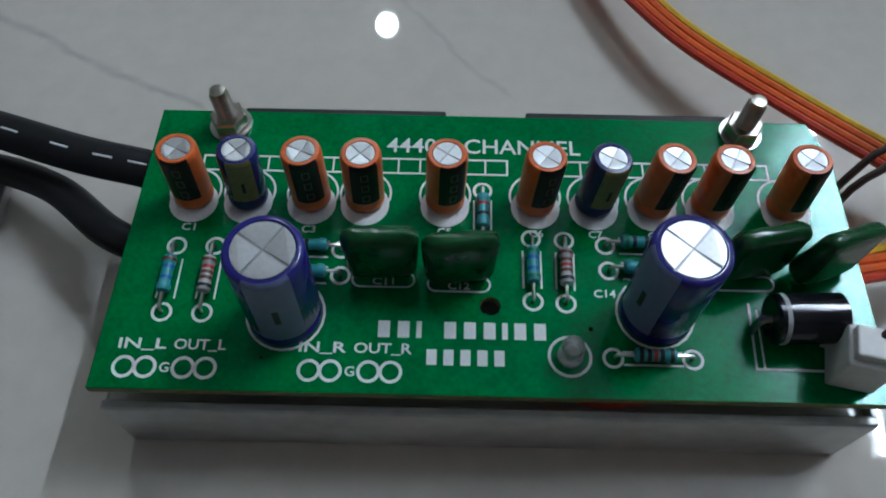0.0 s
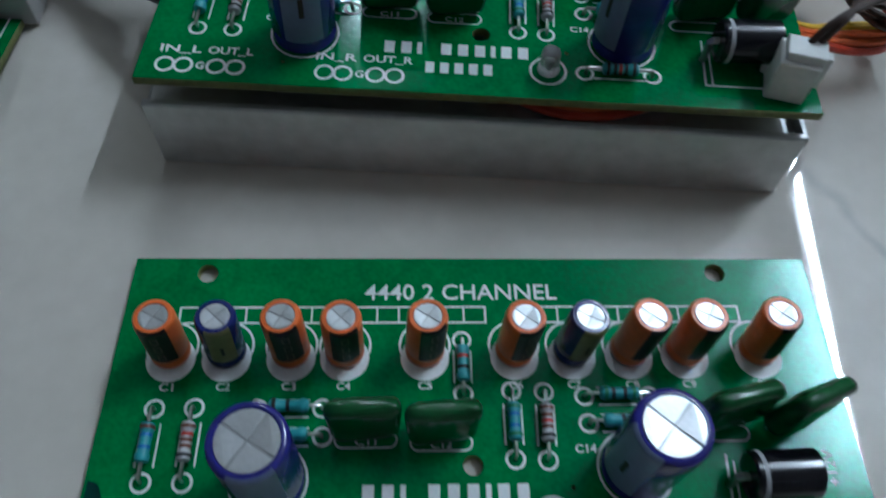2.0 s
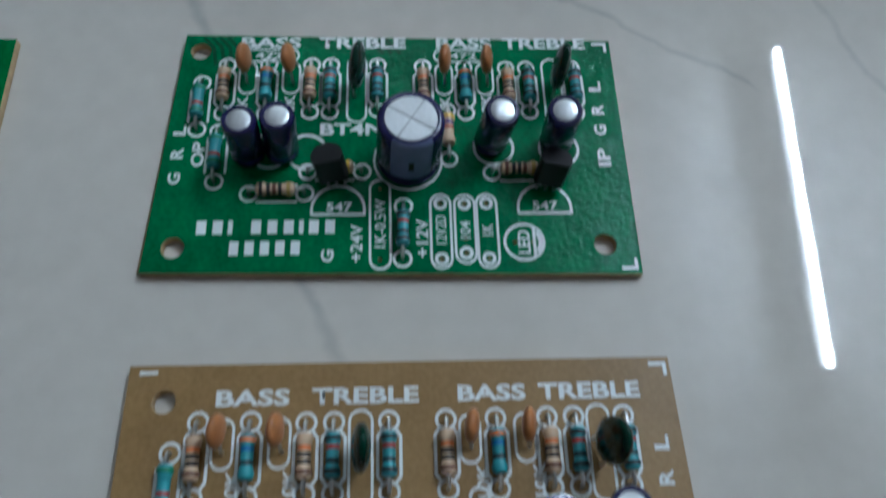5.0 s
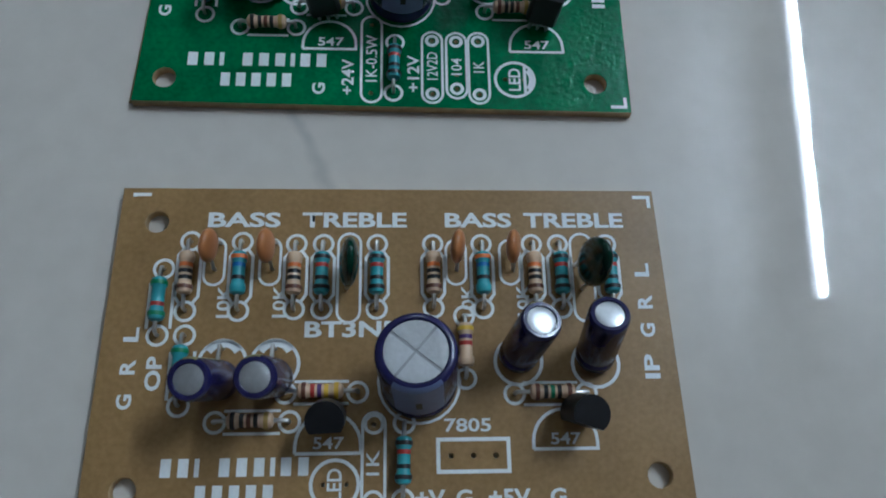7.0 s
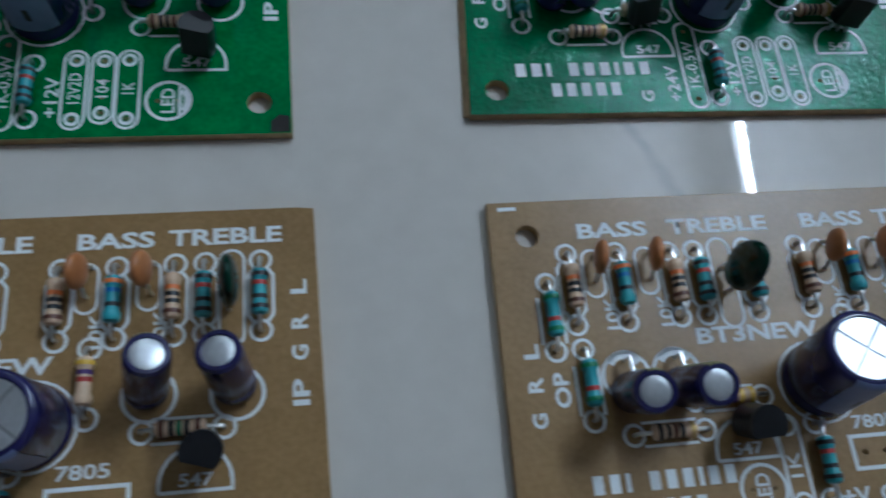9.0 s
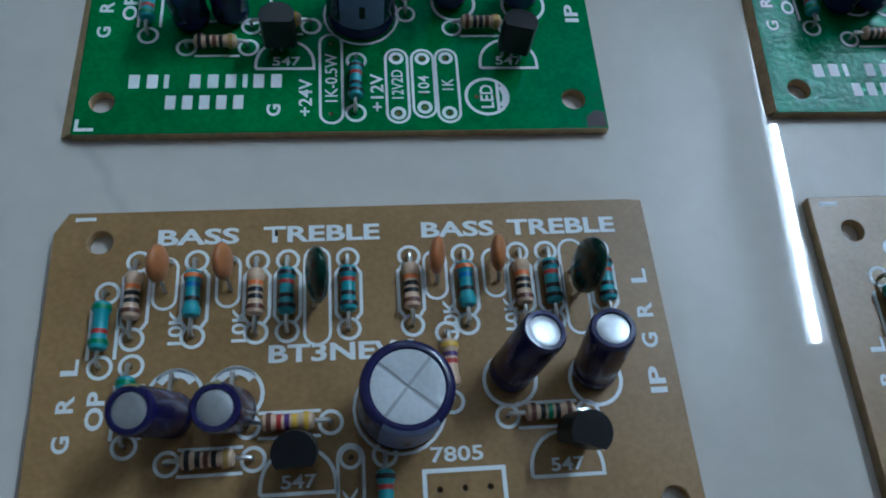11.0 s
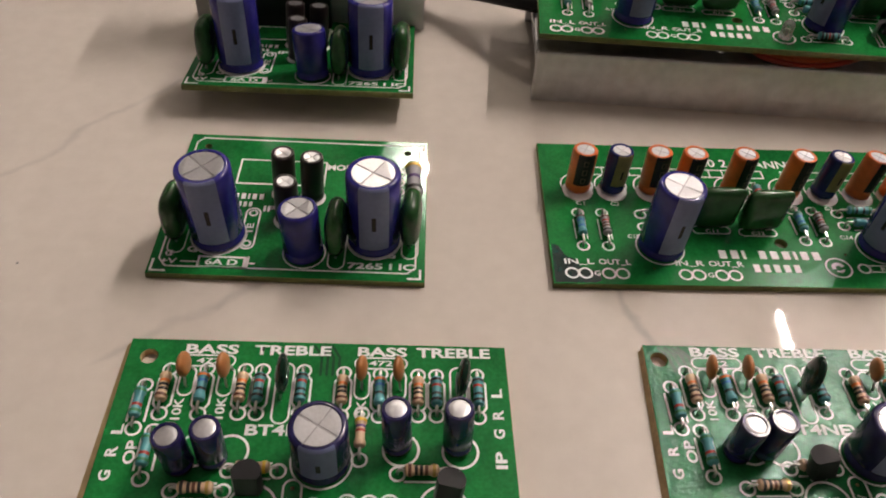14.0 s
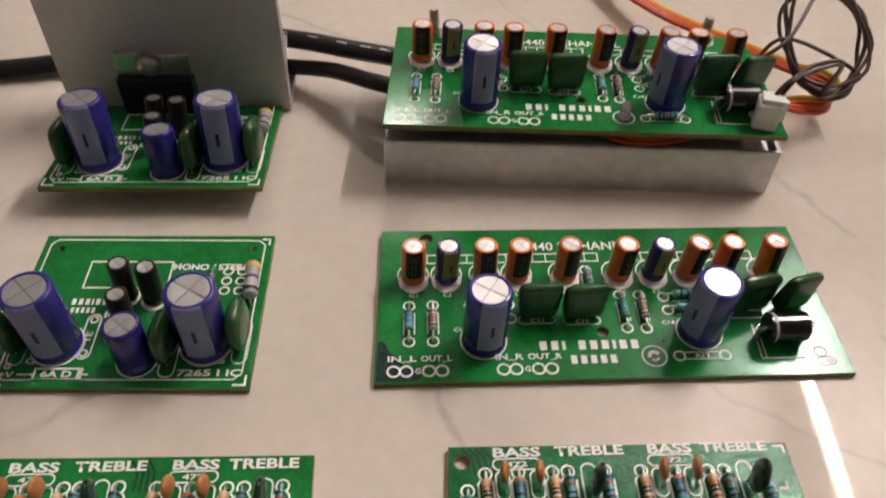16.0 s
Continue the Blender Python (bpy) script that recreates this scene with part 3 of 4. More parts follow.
# ---------- the amplifier board design ----------
def amp_art(bd, resistor_13, led, cut=0.0):
    small = ((9, "o"), (17, "i"), (26.3, "o"), (34.1, "o"), (45.8, "o"), (59, "o"), (67.5, "i"), (76, "o"), (84.4, "o"), (95.5, "o"))
    for k, (x, c) in enumerate(small):
        bd.disc(x, 28.6, 3.55, "printed_disc")
        bd.ring(x, 30.6, 3.7, 0.35)
        lean = ((0.8, -3), (2, -3), (-1, -3), (1, -2), (1.5, -3), (3, -2), (5, -2), (6, -3), (3, -3), (-1, -4))[k]
        if c == "o":
            bd.electrolytic(x, 29.6, 2.85, 10.8, ORANGE, BLACKPR, -72 + (-16, 0, -4, -6, 4, 2, 0, 8, 6, 8)[k], 84, lean, label="small orange electrolytic capacitor with a black stripe")
        else:
            bd.electrolytic(x, 29.6, 2.85, 10.8, INDIGO, OLIVE, -78, 75, lean, label="small dark blue electrolytic capacitor with an olive stripe")
        bd.text("C%d" % (k + 1), x - 1.0, 23.7, 2.0, 1.2)
    for x, y, tn in ((24.6, 10.9, -80), (74.7, 12.2, -150)):
        bd.ring(x, y, 5.25, 0.35)
        bd.electrolytic(x, y, 4.95, 17.8, BLUE, GREYBLUE, tn, 70, (1.0, 0.0), label="large blue electrolytic capacitor with a grey stripe")
    for x, y, rot in ((37.5, 17.7, 2), (48.0, 17.2, 4)):
        bd.capsule(x - 3.2, y - 1.3, x + 3.2, y - 1.3, 1.1, 0.3)
        bd.film(x, y, 5.0, 2.0, 5.5, rot, FILM, (0, 4), 0.6)
    bd.text("C11", 36.0, 15.6, 3.0, 1.1)
    bd.text("C12", 46.5, 15.1, 3.0, 1.1)
    bd.capsule(84, 16.9, 90.5, 16.9, 1.1, 0.3)
    bd.film(88.0, 18.9, 5.2, 2.0, 5.5, 14, FILM, (5, 4), 0.6)
    bd.film(98.2, 18.9, 5.2, 1.9, 5.2, 24, FILM, (14, 4), 0.8)
    # resistors
    rs = ((7.9, 21.1, 7.7, 10.8, TEAL, "nb b "), (13.4, 21.2, 13.2, 10.8, GREYR, "nrnnk"), (58.2, 23.4, 58.2, 13.5, TEAL, "eb be"), (62.9, 23.2, 62.7, 13.3, GREYR, "nnrnk"),
          (22.2, 21.0, 31.3, 21.0, TEAL, "k k  "), (22.2, 16.9, 31.5, 16.9, TEAL, "  r  "), (68.7, 22.5, 78.2, 22.5, TEAL, "ek ke"), (68.9, 18.5, 78.2, 18.5, TEAL, "  k  "), (51.3, 31.4, 51.3, 23.0, TEAL, " r k "))
    for x0, y0, x1, y1, m, b in rs:
        bd.resistor(x0, y0, x1, y1, m, b, 1.35, 0.88)
        bd.ring(x0, y0)
        bd.ring(x1, y1)
        dx, dy = (y1 - y0), (x0 - x1)
        ln = math.hypot(dx, dy)
        dx, dy = dx / ln * 1.25, dy / ln * 1.25
        for side in (-1, 1):
            bd.line([(x0 + (x1 - x0) * k + side * dx, y0 + (y1 - y0) * k + side * dy) for k in (0.2, 0.8)], 0.28)
    bd.ring(68.5, 5.5)
    bd.ring(79.0, 5.5)
    bd.line([(69.8, 6.4), (77.7, 6.4)], 0.3)
    bd.line([(69.8, 4.6), (77.7, 4.6)], 0.3)
    if resistor_13:
        bd.resistor(68.5, 5.5, 79.0, 5.5, TEAL, "kkrkk", 1.35, 0.88)
    else:
        bd.text("R13", 72.2, 4.95, 3.2, 1.1)
    bd.ring(62.8, 5.6, 2.75, 0.4)
    if led:
        body = put("light_emitting_diode", mesh("led", lathe([(0, 0), (2.9, 0), (2.9, 1.0), (2.5, 1.05), (2.5, 5.2), (2.2, 6.6), (1.3, 7.5), (0, 7.8)], 20), GLASS, smooth=True), bd.root, T(62.8, 5.6, TOP + 0.3) @ Matrix.Scale(0.6, 4), "clear unlit light-emitting diode")
        put("cup", mesh("cup", lathe([(0, 1.2), (0.4, 1.2), (0.8, 4.2), (0.3, 4.0), (0, 3.6)], 12), LEAD, smooth=True), body)
    else:
        bd.line(circle_pts(62.8, 5.6, 1.1, 12, 20, 200), 0.9)
        bd.line(circle_pts(62.8, 5.6, 1.1, 12, 230, 330), 0.5)
    # print
    bd.text("4440 2 CHANNEL", 36.7, 38.1, 29.5, 2.7, heavy=0.01)
    for x0, x1 in ((9.3, 55.0), (59.8, 94.0)):
        bd.rect(x0, 34.3, x1, 36.9, 0.32)
        n = round((x1 - x0) / 3.25)
        for i in range(1, n):
            bd.line([(x0 + (x1 - x0) * i / n, 34.3), (x0 + (x1 - x0) * i / n, 36.9)], 0.28)
    bd.bars("ooi oooioo", 36.7, 7.8, 23.6, 2.4)
    bd.bars("ooooo", 43.4, 4.0, 11.2, 2.2)
    bd.text("IN_L", 2.9, 5.2, 6.4, 1.75)
    bd.text("OUT_L", 10.3, 5.2, 6.9, 1.75)
    bd.text("IN_R", 26.9, 5.2, 6.3, 1.75)
    bd.text("OUT_R", 34.2, 5.2, 7.7, 1.75)
    for x0 in (0.0, 24.3):
        for x in (4.2, 7.0, 12.0, 14.9):
            bd.ring(x0 + x, 2.9, 1.35, 0.45)
        bd.text("G", x0 + 8.9, 2.2, 1.3, 1.4)
    bd.text("C14", 66.6, 14.3, 3.0, 1.2)
    bd.text("C15", 18.0, 13.4, 2.6, 1.1)
    # power diode
    bd.line([(87.6, 13.9), (87.2, 4.4), (96.9, 4.3)], 0.35)
    bd.line([(88.5, 13.0), (88.3, 4.5)], 0.3)
    bm = lathe([(0, -4.5), (3.0, -4.6), (3.35, -4.3), (3.35, 4.3), (3.0, 4.6), (0, 4.5)], 28)
    bmesh.ops.transform(bm, matrix=pose(0, 0, 0, 0, 90, 0), verts=bm.verts)
    d = put("power_diode", mesh("diode_body", bm, GLOSSBLACK, smooth=True), bd.root, T(93.0, 9.9, TOP + 4.2, 2), "black barrel-shaped power diode with a grey band")
    bm = lathe([(3.37, -0.3), (3.38, 0.3)], 28)
    bmesh.ops.transform(bm, matrix=pose(0, 0, 0, 0, 90, 0), verts=bm.verts)
    put("cathode_band", mesh("cathode_band", bm, GREYR, smooth=True), d, T(-3.4, 0, 0))
    for s in (0, 180):
        put("lead", mesh("lead", tube([(4.4, 0, 0), (5.3, 0, 0), (5.7, 0, -0.4), (5.8, 0, -4.4)], 0.55, 8), LEAD, smooth=True), d, T(0, 0, 0, s))
    if not led:
        bd.text("+12V", 102.8, 9.4, 5.0, 1.5, 90)
        bd.ring(101.0, 3.3, 1.35, 0.45)
        bd.ring(101.0, 5.8, 1.35, 0.45)
        bd.disc(102.8, 3.4, 1.2)


AMP_HOLES = [(12.5, 42.8, 1.65), (91.7, 42.8, 1.65), (52.3, 12.7, 1.5), (22.0, 4.6, 0.4), (65.8, 9.6, 0.4)]
bare = Board("amplifier_board", "green two-channel amplifier board with orange capacitors on tile", T(0, 0, 0), [(0, 0), (107, 0), (106.4, 45.2), (1.4, 45.4)], AMP_HOLES, GREEN, EDGE_GREEN)
amp_art(bare, False, False)
bare.blot([(q.x, q.y) for q in spline([(0.3, 0.3, 0), (8.6, 0.3, 0), (10.2, 1.6, 0), (9.0, 3.6, 0), (6.2, 4.8, 0), (5.2, 6.8, 0), (3.4, 7.9, 0), (2.2, 10.6, 0), (0.7, 11.2, 0)], 4)])

SINKED = T(1.91, 66.96, 17.5, -3.43)
amp = Board("amplifier_module", "green amplifier board bolted over an aluminium channel heat sink", SINKED, [(0, 0), (104.4, 0), (104.0, 38.5), (101.5, 45.0), (1.4, 45.4)], AMP_HOLES, GREEN, EDGE_GREEN)
amp_art(amp, True, True)
# aluminium channel below it, web upwards, with a low lip along its front edge
Z = -17.5
ch = prism([(0, 0), (1.8, 0), (1.8, 10.8), (39.4, 10.8), (39.4, 0), (41.2, 0), (41.2, 12.3), (1.5, 12.3), (1.5, 14.5), (0, 14.5)], 0, 104.1, 0.32)
put("channel_heat_sink", mesh("channel_heat_sink", ch, SINK), amp.root, T(0.1, -1.5, Z), "plain folded aluminium channel")
put("end_lip", mesh("end_lip", block(103.2, 104.05, 1.3, 41.0, 12.0, 14.4, 0.12), SINK), amp.root, T(0.1, -1.5, Z))
for x in (29.6, 74.3):
    ic = put("amplifier_chip", mesh("amplifier_chip", block(-16.0, 16.0, -6.5, 6.6, -2.5, 2.5, 0.3), BLACK), amp.root, T(x, 41.1, -2.65), "black plastic power amplifier chip")
    put("metal_tab", mesh("metal_tab", block(-17.5, 17.5, -6.0, 1.0, -0.8, 0.8, 0.1), LEAD), ic, T(0, -1, -1.6))
    for i in range(7):
        put("lead", mesh("lead", tube([(0, -6, 0), (0, -8.0, 0), (0, -8.4, 0.6), (0, -8.4, 3.6)], 0.35, 6), LEAD), ic, T(-12.0 + 4.0 * i, 0, 0))
for x, lean in ((12.4, (-6, -3)), (91.0, (5, -4))):
    thread = [(0, -16)]
    for i in range(47):
        thread += [(1.5, -16 + i * 0.5), (1.28, -15.75 + i * 0.5)]
    thread += [(1.2, 7.9), (0, 8.1)]
    b = put("bolt", mesh("bolt", lathe(thread, 14), STEEL, smooth=True), amp.root, T(x, 42.8, TOP) @ pose(0, 0, 0, lean[1] * 0.3, lean[0] * 0.5, 0), "threaded machine bolt through the board")
    bm = lathe([(1.5, 0), (2.6, 0), (2.85, 0.25), (2.85, 1.9), (2.6, 2.2), (1.5, 2.2)], 6)
    put("nut", mesh("nut", bm, STEEL), b, T(0, 0, 0.35))
    put("washer", mesh("washer", lathe([(1.6, 0), (3.3, 0), (3.3, 0.3), (1.6, 0.3)], 24), LEAD, smooth=True), b)
# white plug socket
con = put("connector", mesh("connector", block(-3.0, 3.0, -2.8, 2.8, 0, 7.5, 0.35), NYLON), amp.root, T(99.0, 4.6, TOP, -12), "white nylon two-wire connector")
put("housing_wall", mesh("housing_wall", block(-3.6, 3.6, 2.4, 3.4, 0, 6.0, 0.2), NYLON), con)
put("plug", mesh("plug", block(-2.5, 3.3, -2.0, 2.2, 5.6, 8.9, 0.3), NYLON), con)
put("key_rib", mesh("key_rib", block(2.2, 4.4, -0.8, 0.8, 2.0, 8.0, 0.2), NYLON), con)


# ---------- the tone control designs ----------
def tone_row(bd, dx, dy, cols, green_rot, bands):
    """One channel's row of resistors, ceramic discs and film capacitor."""
    for k, (kind, x, y0, y1) in enumerate(cols):
        if kind == "t":
            bd.resistor(x, y0, x, y1, TAN, bands[0], 1.4, 0.92)
        elif kind == "b":
            bd.resistor(x, y0, x, y1, TEAL, bands[1], 1.4, 0.92)
        elif kind == "k":
            bd.resistor(x, y0, x, y1, TEAL, bands[2], 1.4, 0.92)
        elif kind == "c":
            bd.capsule(x, y0, x, y1, 1.35, 0.36)
            bd.ceramic(x, (y0 + y1) / 2 + 0.8, 90 + (12, -9, 14, -6)[k % 4], (8, -6, 5, -9)[k % 4])
            continue
        elif kind == "g":
            bd.capsule(x, y0, x, y1, 1.5, 0.36)
            bd.film(x + 0.3, (y0 + y1) / 2 + 0.2, 3.1, 1.25, 4.8, 90 + green_rot, FILMD, (0, 6 + green_rot * 0.3), 0.8)
            continue
        bd.pads([(x, y0), (x, y1)])
        for side in (-1.5, 1.5):
            bd.line([(x + side * 0.55, y0 - 1.05), (x + side, y0 - 2.0), (x + side, y1 + 2.0), (x + side * 0.55, y1 + 1.05)], 0.42)


def tone_common(bd, bt4, mess):
    """The green (bt4) or brown tone control board, all but its outline."""
    top, bot = (37.5, 28.3) if bt4 else (38.0, 28.9)
    ty = 40.9 if bt4 else 40.4
    bd.text("BASS", 10.4 if bt4 else 11.3, ty, 9.7, 2.2, heavy=0.03)
    bd.text("TREBLE", 23.0 if bt4 else 23.9, ty, 14.2, 2.2, heavy=0.03)
    bd.text("BASS", 42.2 if bt4 else 43.3, ty, 9.2, 2.2, heavy=0.03)
    bd.text("TREBLE", 53.2 if bt4 else 54.2, ty, 13.9, 2.2, heavy=0.03)
    if bt4:
        for x in (15.0, 46.6):
            bd.capsule(x - 3.6, 39.4, x + 3.6, 39.4, 1.2, 0.34)
            bd.text("472", x - 2.2, 38.8, 4.4, 1.2)
        c1 = (("t", 8.5, 37.4, 28.1), ("c", 11.9, 36.6, 33.2), ("b", 15.1, 37.6, 28.1), ("c", 18.8, 36.6, 33.2), ("t", 22.0, top, bot), ("k", 25.1, top, bot), ("g", 29.3, 37.6, 27.9), ("k", 32.6, top, 28.6))
        c2 = (("t", 39.9, 37.2, 28.1), ("c", 43.3, 36.4, 33.0), ("b", 46.6, 37.0, 28.1), ("c", 49.9, 36.4, 33.0), ("t", 53.5, 36.9, bot), ("k", 56.8, 36.9, bot), ("g", 60.9, 37.2, 27.9), ("k", 64.3, 37.1, 28.1))
        kt = ((10.6, 26.9), (18.0, 27.2), (42.6, 26.9), (49.2, 27.2))
    else:
        c1 = (("t", 9.3, 38.4, 28.7), ("c", 12.6, 37.4, 33.6), ("b", 16.1, 38.3, 28.7), ("c", 19.9, 37.4, 33.6), ("t", 23.3, top, bot), ("k", 26.9, top, bot), ("g", 30.4, 38.0, 28.6), ("k", 34.1, top, bot))
        c2 = (("t", 41.6, top, 29.0), ("c", 44.7, 37.2, 33.6), ("b", 48.2, top, bot), ("c", 52.0, 37.2, 33.6), ("t", 55.1, top, bot), ("k", 58.7, top, bot), ("g", 61.9, 38.0, 28.6), ("k", 65.4, top, bot))
        kt = ((13.4, 27.8), (20.6, 27.8), (45.4, 27.8), (52.8, 27.8))
    tone_row(bd, 0, 0, c1, mess[0], (" okkn", "ob k ", "kr kk"))
    tone_row(bd, 0, 0, c2, mess[1], (" okkn", "ob k ", "kr kk"))
    for x, y in kt:
        bd.text("10K", x + 1.6, y, 4.4, 1.7, 90)
    # input side
    lx = 4.8 if bt4 else 6.1
    bd.resistor(lx, 33.9 if bt4 else 34.5, lx, 25.1 if bt4 else 25.5, TEAL, "e  re", 1.4, 0.92)
    bd.pads([(lx, 33.9 if bt4 else 34.5), (lx, 25.1 if bt4 else 25.5)])
    rx = 8.2 if bt4 else 9.55
    bd.resistor(rx, 24.7 if bt4 else 25.5, rx, 15.8 if bt4 else 16.5, TEAL, "e  re", 1.4, 0.92)
    bd.pads([(rx, 24.7 if bt4 else 25.5), (rx, 15.8 if bt4 else 16.5)])
    for x, y0, y1 in ((lx, 32.6, 26.4), (rx, 23.4, 17.2)):
        for side in (-1.5, 1.5):
            bd.line([(x + side, y0), (x + side, y1)], 0.42)
    gx = 3.2 if bt4 else 3.8
    for ch_, y in (("L", 24.0), ("R", 19.8), ("G", 15.4)):
        bd.text(ch_, gx, y + (0 if bt4 else 0.7), 1.9, 1.9, 90, 0.03)
    bd.text("OP", (6.4 if bt4 else 7.1), 18.4, 4.4, 2.0, 90, 0.03)
    px = 68.8 if bt4 else 71.0
    for ch_, y in (("L", 32.3), ("R", 27.8), ("G", 23.9)):
        bd.text(ch_, px, y + (0 if bt4 else 1.0), 1.9, 2.0, 90, 0.03)
    bd.text("IP", px, 18.2 if bt4 else 19.4, 3.2, 2.0, 90, 0.03)
    # four small capacitors and the large one
    for k, (x, y) in enumerate(((14.1, 18.3), (19.3, 19.4), (50.0, 22.2), (60.3, 22.2)) if bt4 else ((14.6, 19.6), (21.2, 19.8), (52.3, 22.4), (62.4, 22.2))):
        bx, by = ((16.2, 21.2), (21.8, 20.9), (50.6, 21.6), (60.8, 21.3))[k] if bt4 else ((14.6, 21.7), (21.2, 21.7), (52.5, 21.8), (62.6, 21.4))[k]
        bd.ring(bx, by, 3.05, 0.45)
        if not bt4 and k < 2:
            bd.line(circle_pts(bx, by + 0.6, 2.2, 10, 30, 150), 1.1)
            put("lead", mesh("lead", tube([(bx, by + 2.0, TOP), (bx, by + 2.0, TOP + 2.2), (x, y + 1.2, TOP + 2.8)], 0.28, 6), LEAD), bd.root)
        x, y = x + mess[6][k][0], y + mess[6][k][1]
        bd.electrolytic(x, y, 2.55, 9.8 if bt4 and k < 2 else 11.2, NAVY, OLIVE, 85 + 10 * k, 40, mess[2][k], 0.5, label="small navy electrolytic capacitor with a silver top", scored=False)
    x, y = (37.3, 19.4) if bt4 else (39.6, 19.2)
    bd.ring(x, y, 5.2, 0.35)
    bd.electrolytic(x, y, 4.85, 11.2 if bt4 else 12.4, NAVY, GREYBLUE, -88, 75, mess[3], 0.2, label="squat navy electrolytic capacitor with a grey stripe")
    bd.text("BT4NEW" if bt4 else "BT3NEW", 23.7 if bt4 else 24.8, 24.0 if bt4 else 25.1, 16.8, 2.2, heavy=0.03)
    # vertical resistor by the large capacitor
    x = 43.6 if bt4 else 45.6
    bd.resistor(x, 28.6 if bt4 else 27.9, x, 19.6, TAN, "yvr  ", 1.4, 0.9)
    bd.pads([(x, 28.6 if bt4 else 27.9), (x, 19.6)])
    # lying resistors
    for x0, x1, y, b in ((13.5, 21.8, 13.7, "kknkg"), (22.1, 30.3, 17.4, "nvr y"), (50.1, 58.2, 17.1, "nkkng")) if bt4 else ((14.2, 23.4, 14.4, "kknkg"), (22.7, 31.8, 18.0, "nrvyy"), (51.8, 61.1, 17.6, "nkekn")):
        bd.resistor(x0, y, x1, y, TAN, b, 1.4, 0.9)
        bd.pads([(x0, y), (x1, y)])
        for side in (-1.4, 1.4):
            bd.line([(x0 + 1.1, y + side), (x1 - 1.1, y + side)], 0.38)
    for x0, x1, y, (dx, dy, rot, ln) in ((22.9, 30.7, 10.1, mess[4]), (53.7, 61.7, 10.1, mess[5])) if bt4 else ((24.2, 32.3, 10.5, mess[4]), (53.9, 62.0, 10.7, mess[5])):
        bd.d_shape(x0, x1, y, 4)
        bd.text("547", x0 + 2.2, y + 0.5, 3.8, 1.5)
        bd.transistor((x0 + x1) / 2 + dx, y + 4.0 + dy, rot, ln)
    bd.bars("ooi oooioo", 5.9 if bt4 else 7.7, 7.0 if bt4 else 7.9, 21.0 if bt4 else 18.7, 2.2)
    bd.bars("ooooo", 10.9 if bt4 else 12.1, 3.6 if bt4 else 4.7, 11.0 if bt4 else 10.1, 2.2)
    if bt4:
        bd.text("G", 26.4, 2.4, 1.9, 1.9, 90, 0.03)
        bd.text("+24V", 30.5, 2.4, 6.0, 1.8, 90, 0.02)
        bd.text("+12V", 40.1, 3.0, 6.2, 1.8, 90, 0.02)
        bd.capsule(33.0, 14.4, 33.1, 2.7, 1.5)
        bd.text("1K-0.5W", 33.9, 4.6, 8.0, 1.7, 90, 0.01)
        bd.resistor(36.5, 11.4, 36.3, 2.8, TEAL, "kr kk", 1.4, 0.9)
        bd.pads([(36.5, 11.4), (36.3, 2.8)])
        for x, t, a in ((42.0, "12V2D", 11.8), (45.6, "104", 11.7), (48.9, "1K", 11.8)):
            bd.capsule(x, a, x, 2.7 if x != 45.6 else 3.5, 1.5)
            bd.text(t, x + 0.8, 7.3 - 0.45 * len(t), 0.95 * len(t), 1.6, 90, 0.01)
            for y in (a, 2.7 if x != 45.6 else 3.6):
                bd.ring(x, y, 0.8, 0.5)
        cx, cy = 54.2, 5.3
    else:
        bd.text("7805", 42.7, 12.9, 5.9, 1.7)
        bd.rect(41.9, 8.1, 50.7, 12.0, 0.5)
        bd.capsule(33.9, 14.0, 33.9, 4.8, 1.4)
        for y in (14.0, 4.8):
            bd.ring(33.9, y, 1.1, 0.4)
        bd.text("1K", 34.6, 7.8, 3.0, 1.6, 90, 0.01)
        bd.resistor(37.7, 14.1, 37.5, 4.8, TEAL, "kr kk", 1.4, 0.9)
        bd.pads([(37.7, 14.1), (37.5, 4.8)])
        bd.text("+V", 39.0, 4.0, 3.7, 2.0, heavy=0.03)
        bd.text("G", 44.0, 4.0, 2.0, 2.0, heavy=0.03)
        bd.text("+5V", 48.0, 4.0, 5.2, 2.0, heavy=0.03)
        bd.text("G", 55.6, 4.0, 2.0, 2.0, heavy=0.03)
        cx, cy = 29.2, 6.8
    bd.ring(cx, cy, 2.9, 0.45)
    if bt4:
        bd.line([(cx + 1.5, cy - 2.5), (cx + 1.5, cy + 2.5)], 0.45)
        bd.line(circle_pts(cx, cy, 2.45, 10, -40, 40), 0.7)
    bd.text("LED", cx + 0.85, cy - 1.9, 3.8, 1.8, 90, 0.02)


B4_HOLES = [(4.0, 40.2, 1.7), (3.3, 4.9, 1.75), (66.2, 4.8, 1.75)] + [(x, y, 0.42) for x in (33.0, 42.0, 48.9) for y in (11.8 if x > 34 else 14.4, 2.7)] + [(45.6, 11.7, 0.42), (45.6, 6.0, 0.42), (45.6, 3.6, 0.42), (52.8, 5.3, 0.42), (55.6, 5.3, 0.42)]
B3_HOLES = [(4.5, 41.2, 1.65), (3.9, 6.4, 1.7), (69.6, 7.3, 1.7), (33.9, 14.0, 0.45), (33.9, 4.8, 0.45), (43.5, 10.0, 0.45), (46.3, 10.0, 0.45), (49.1, 10.0, 0.45), (27.8, 6.8, 0.4), (30.6, 6.8, 0.4)]


def corner_marks(bd, pts, w=0.5):
    for x, y, sx, sy in pts:
        bd.line([(x + sx * 2.2, y), (x, y), (x, y + sy * 1.6)], w)


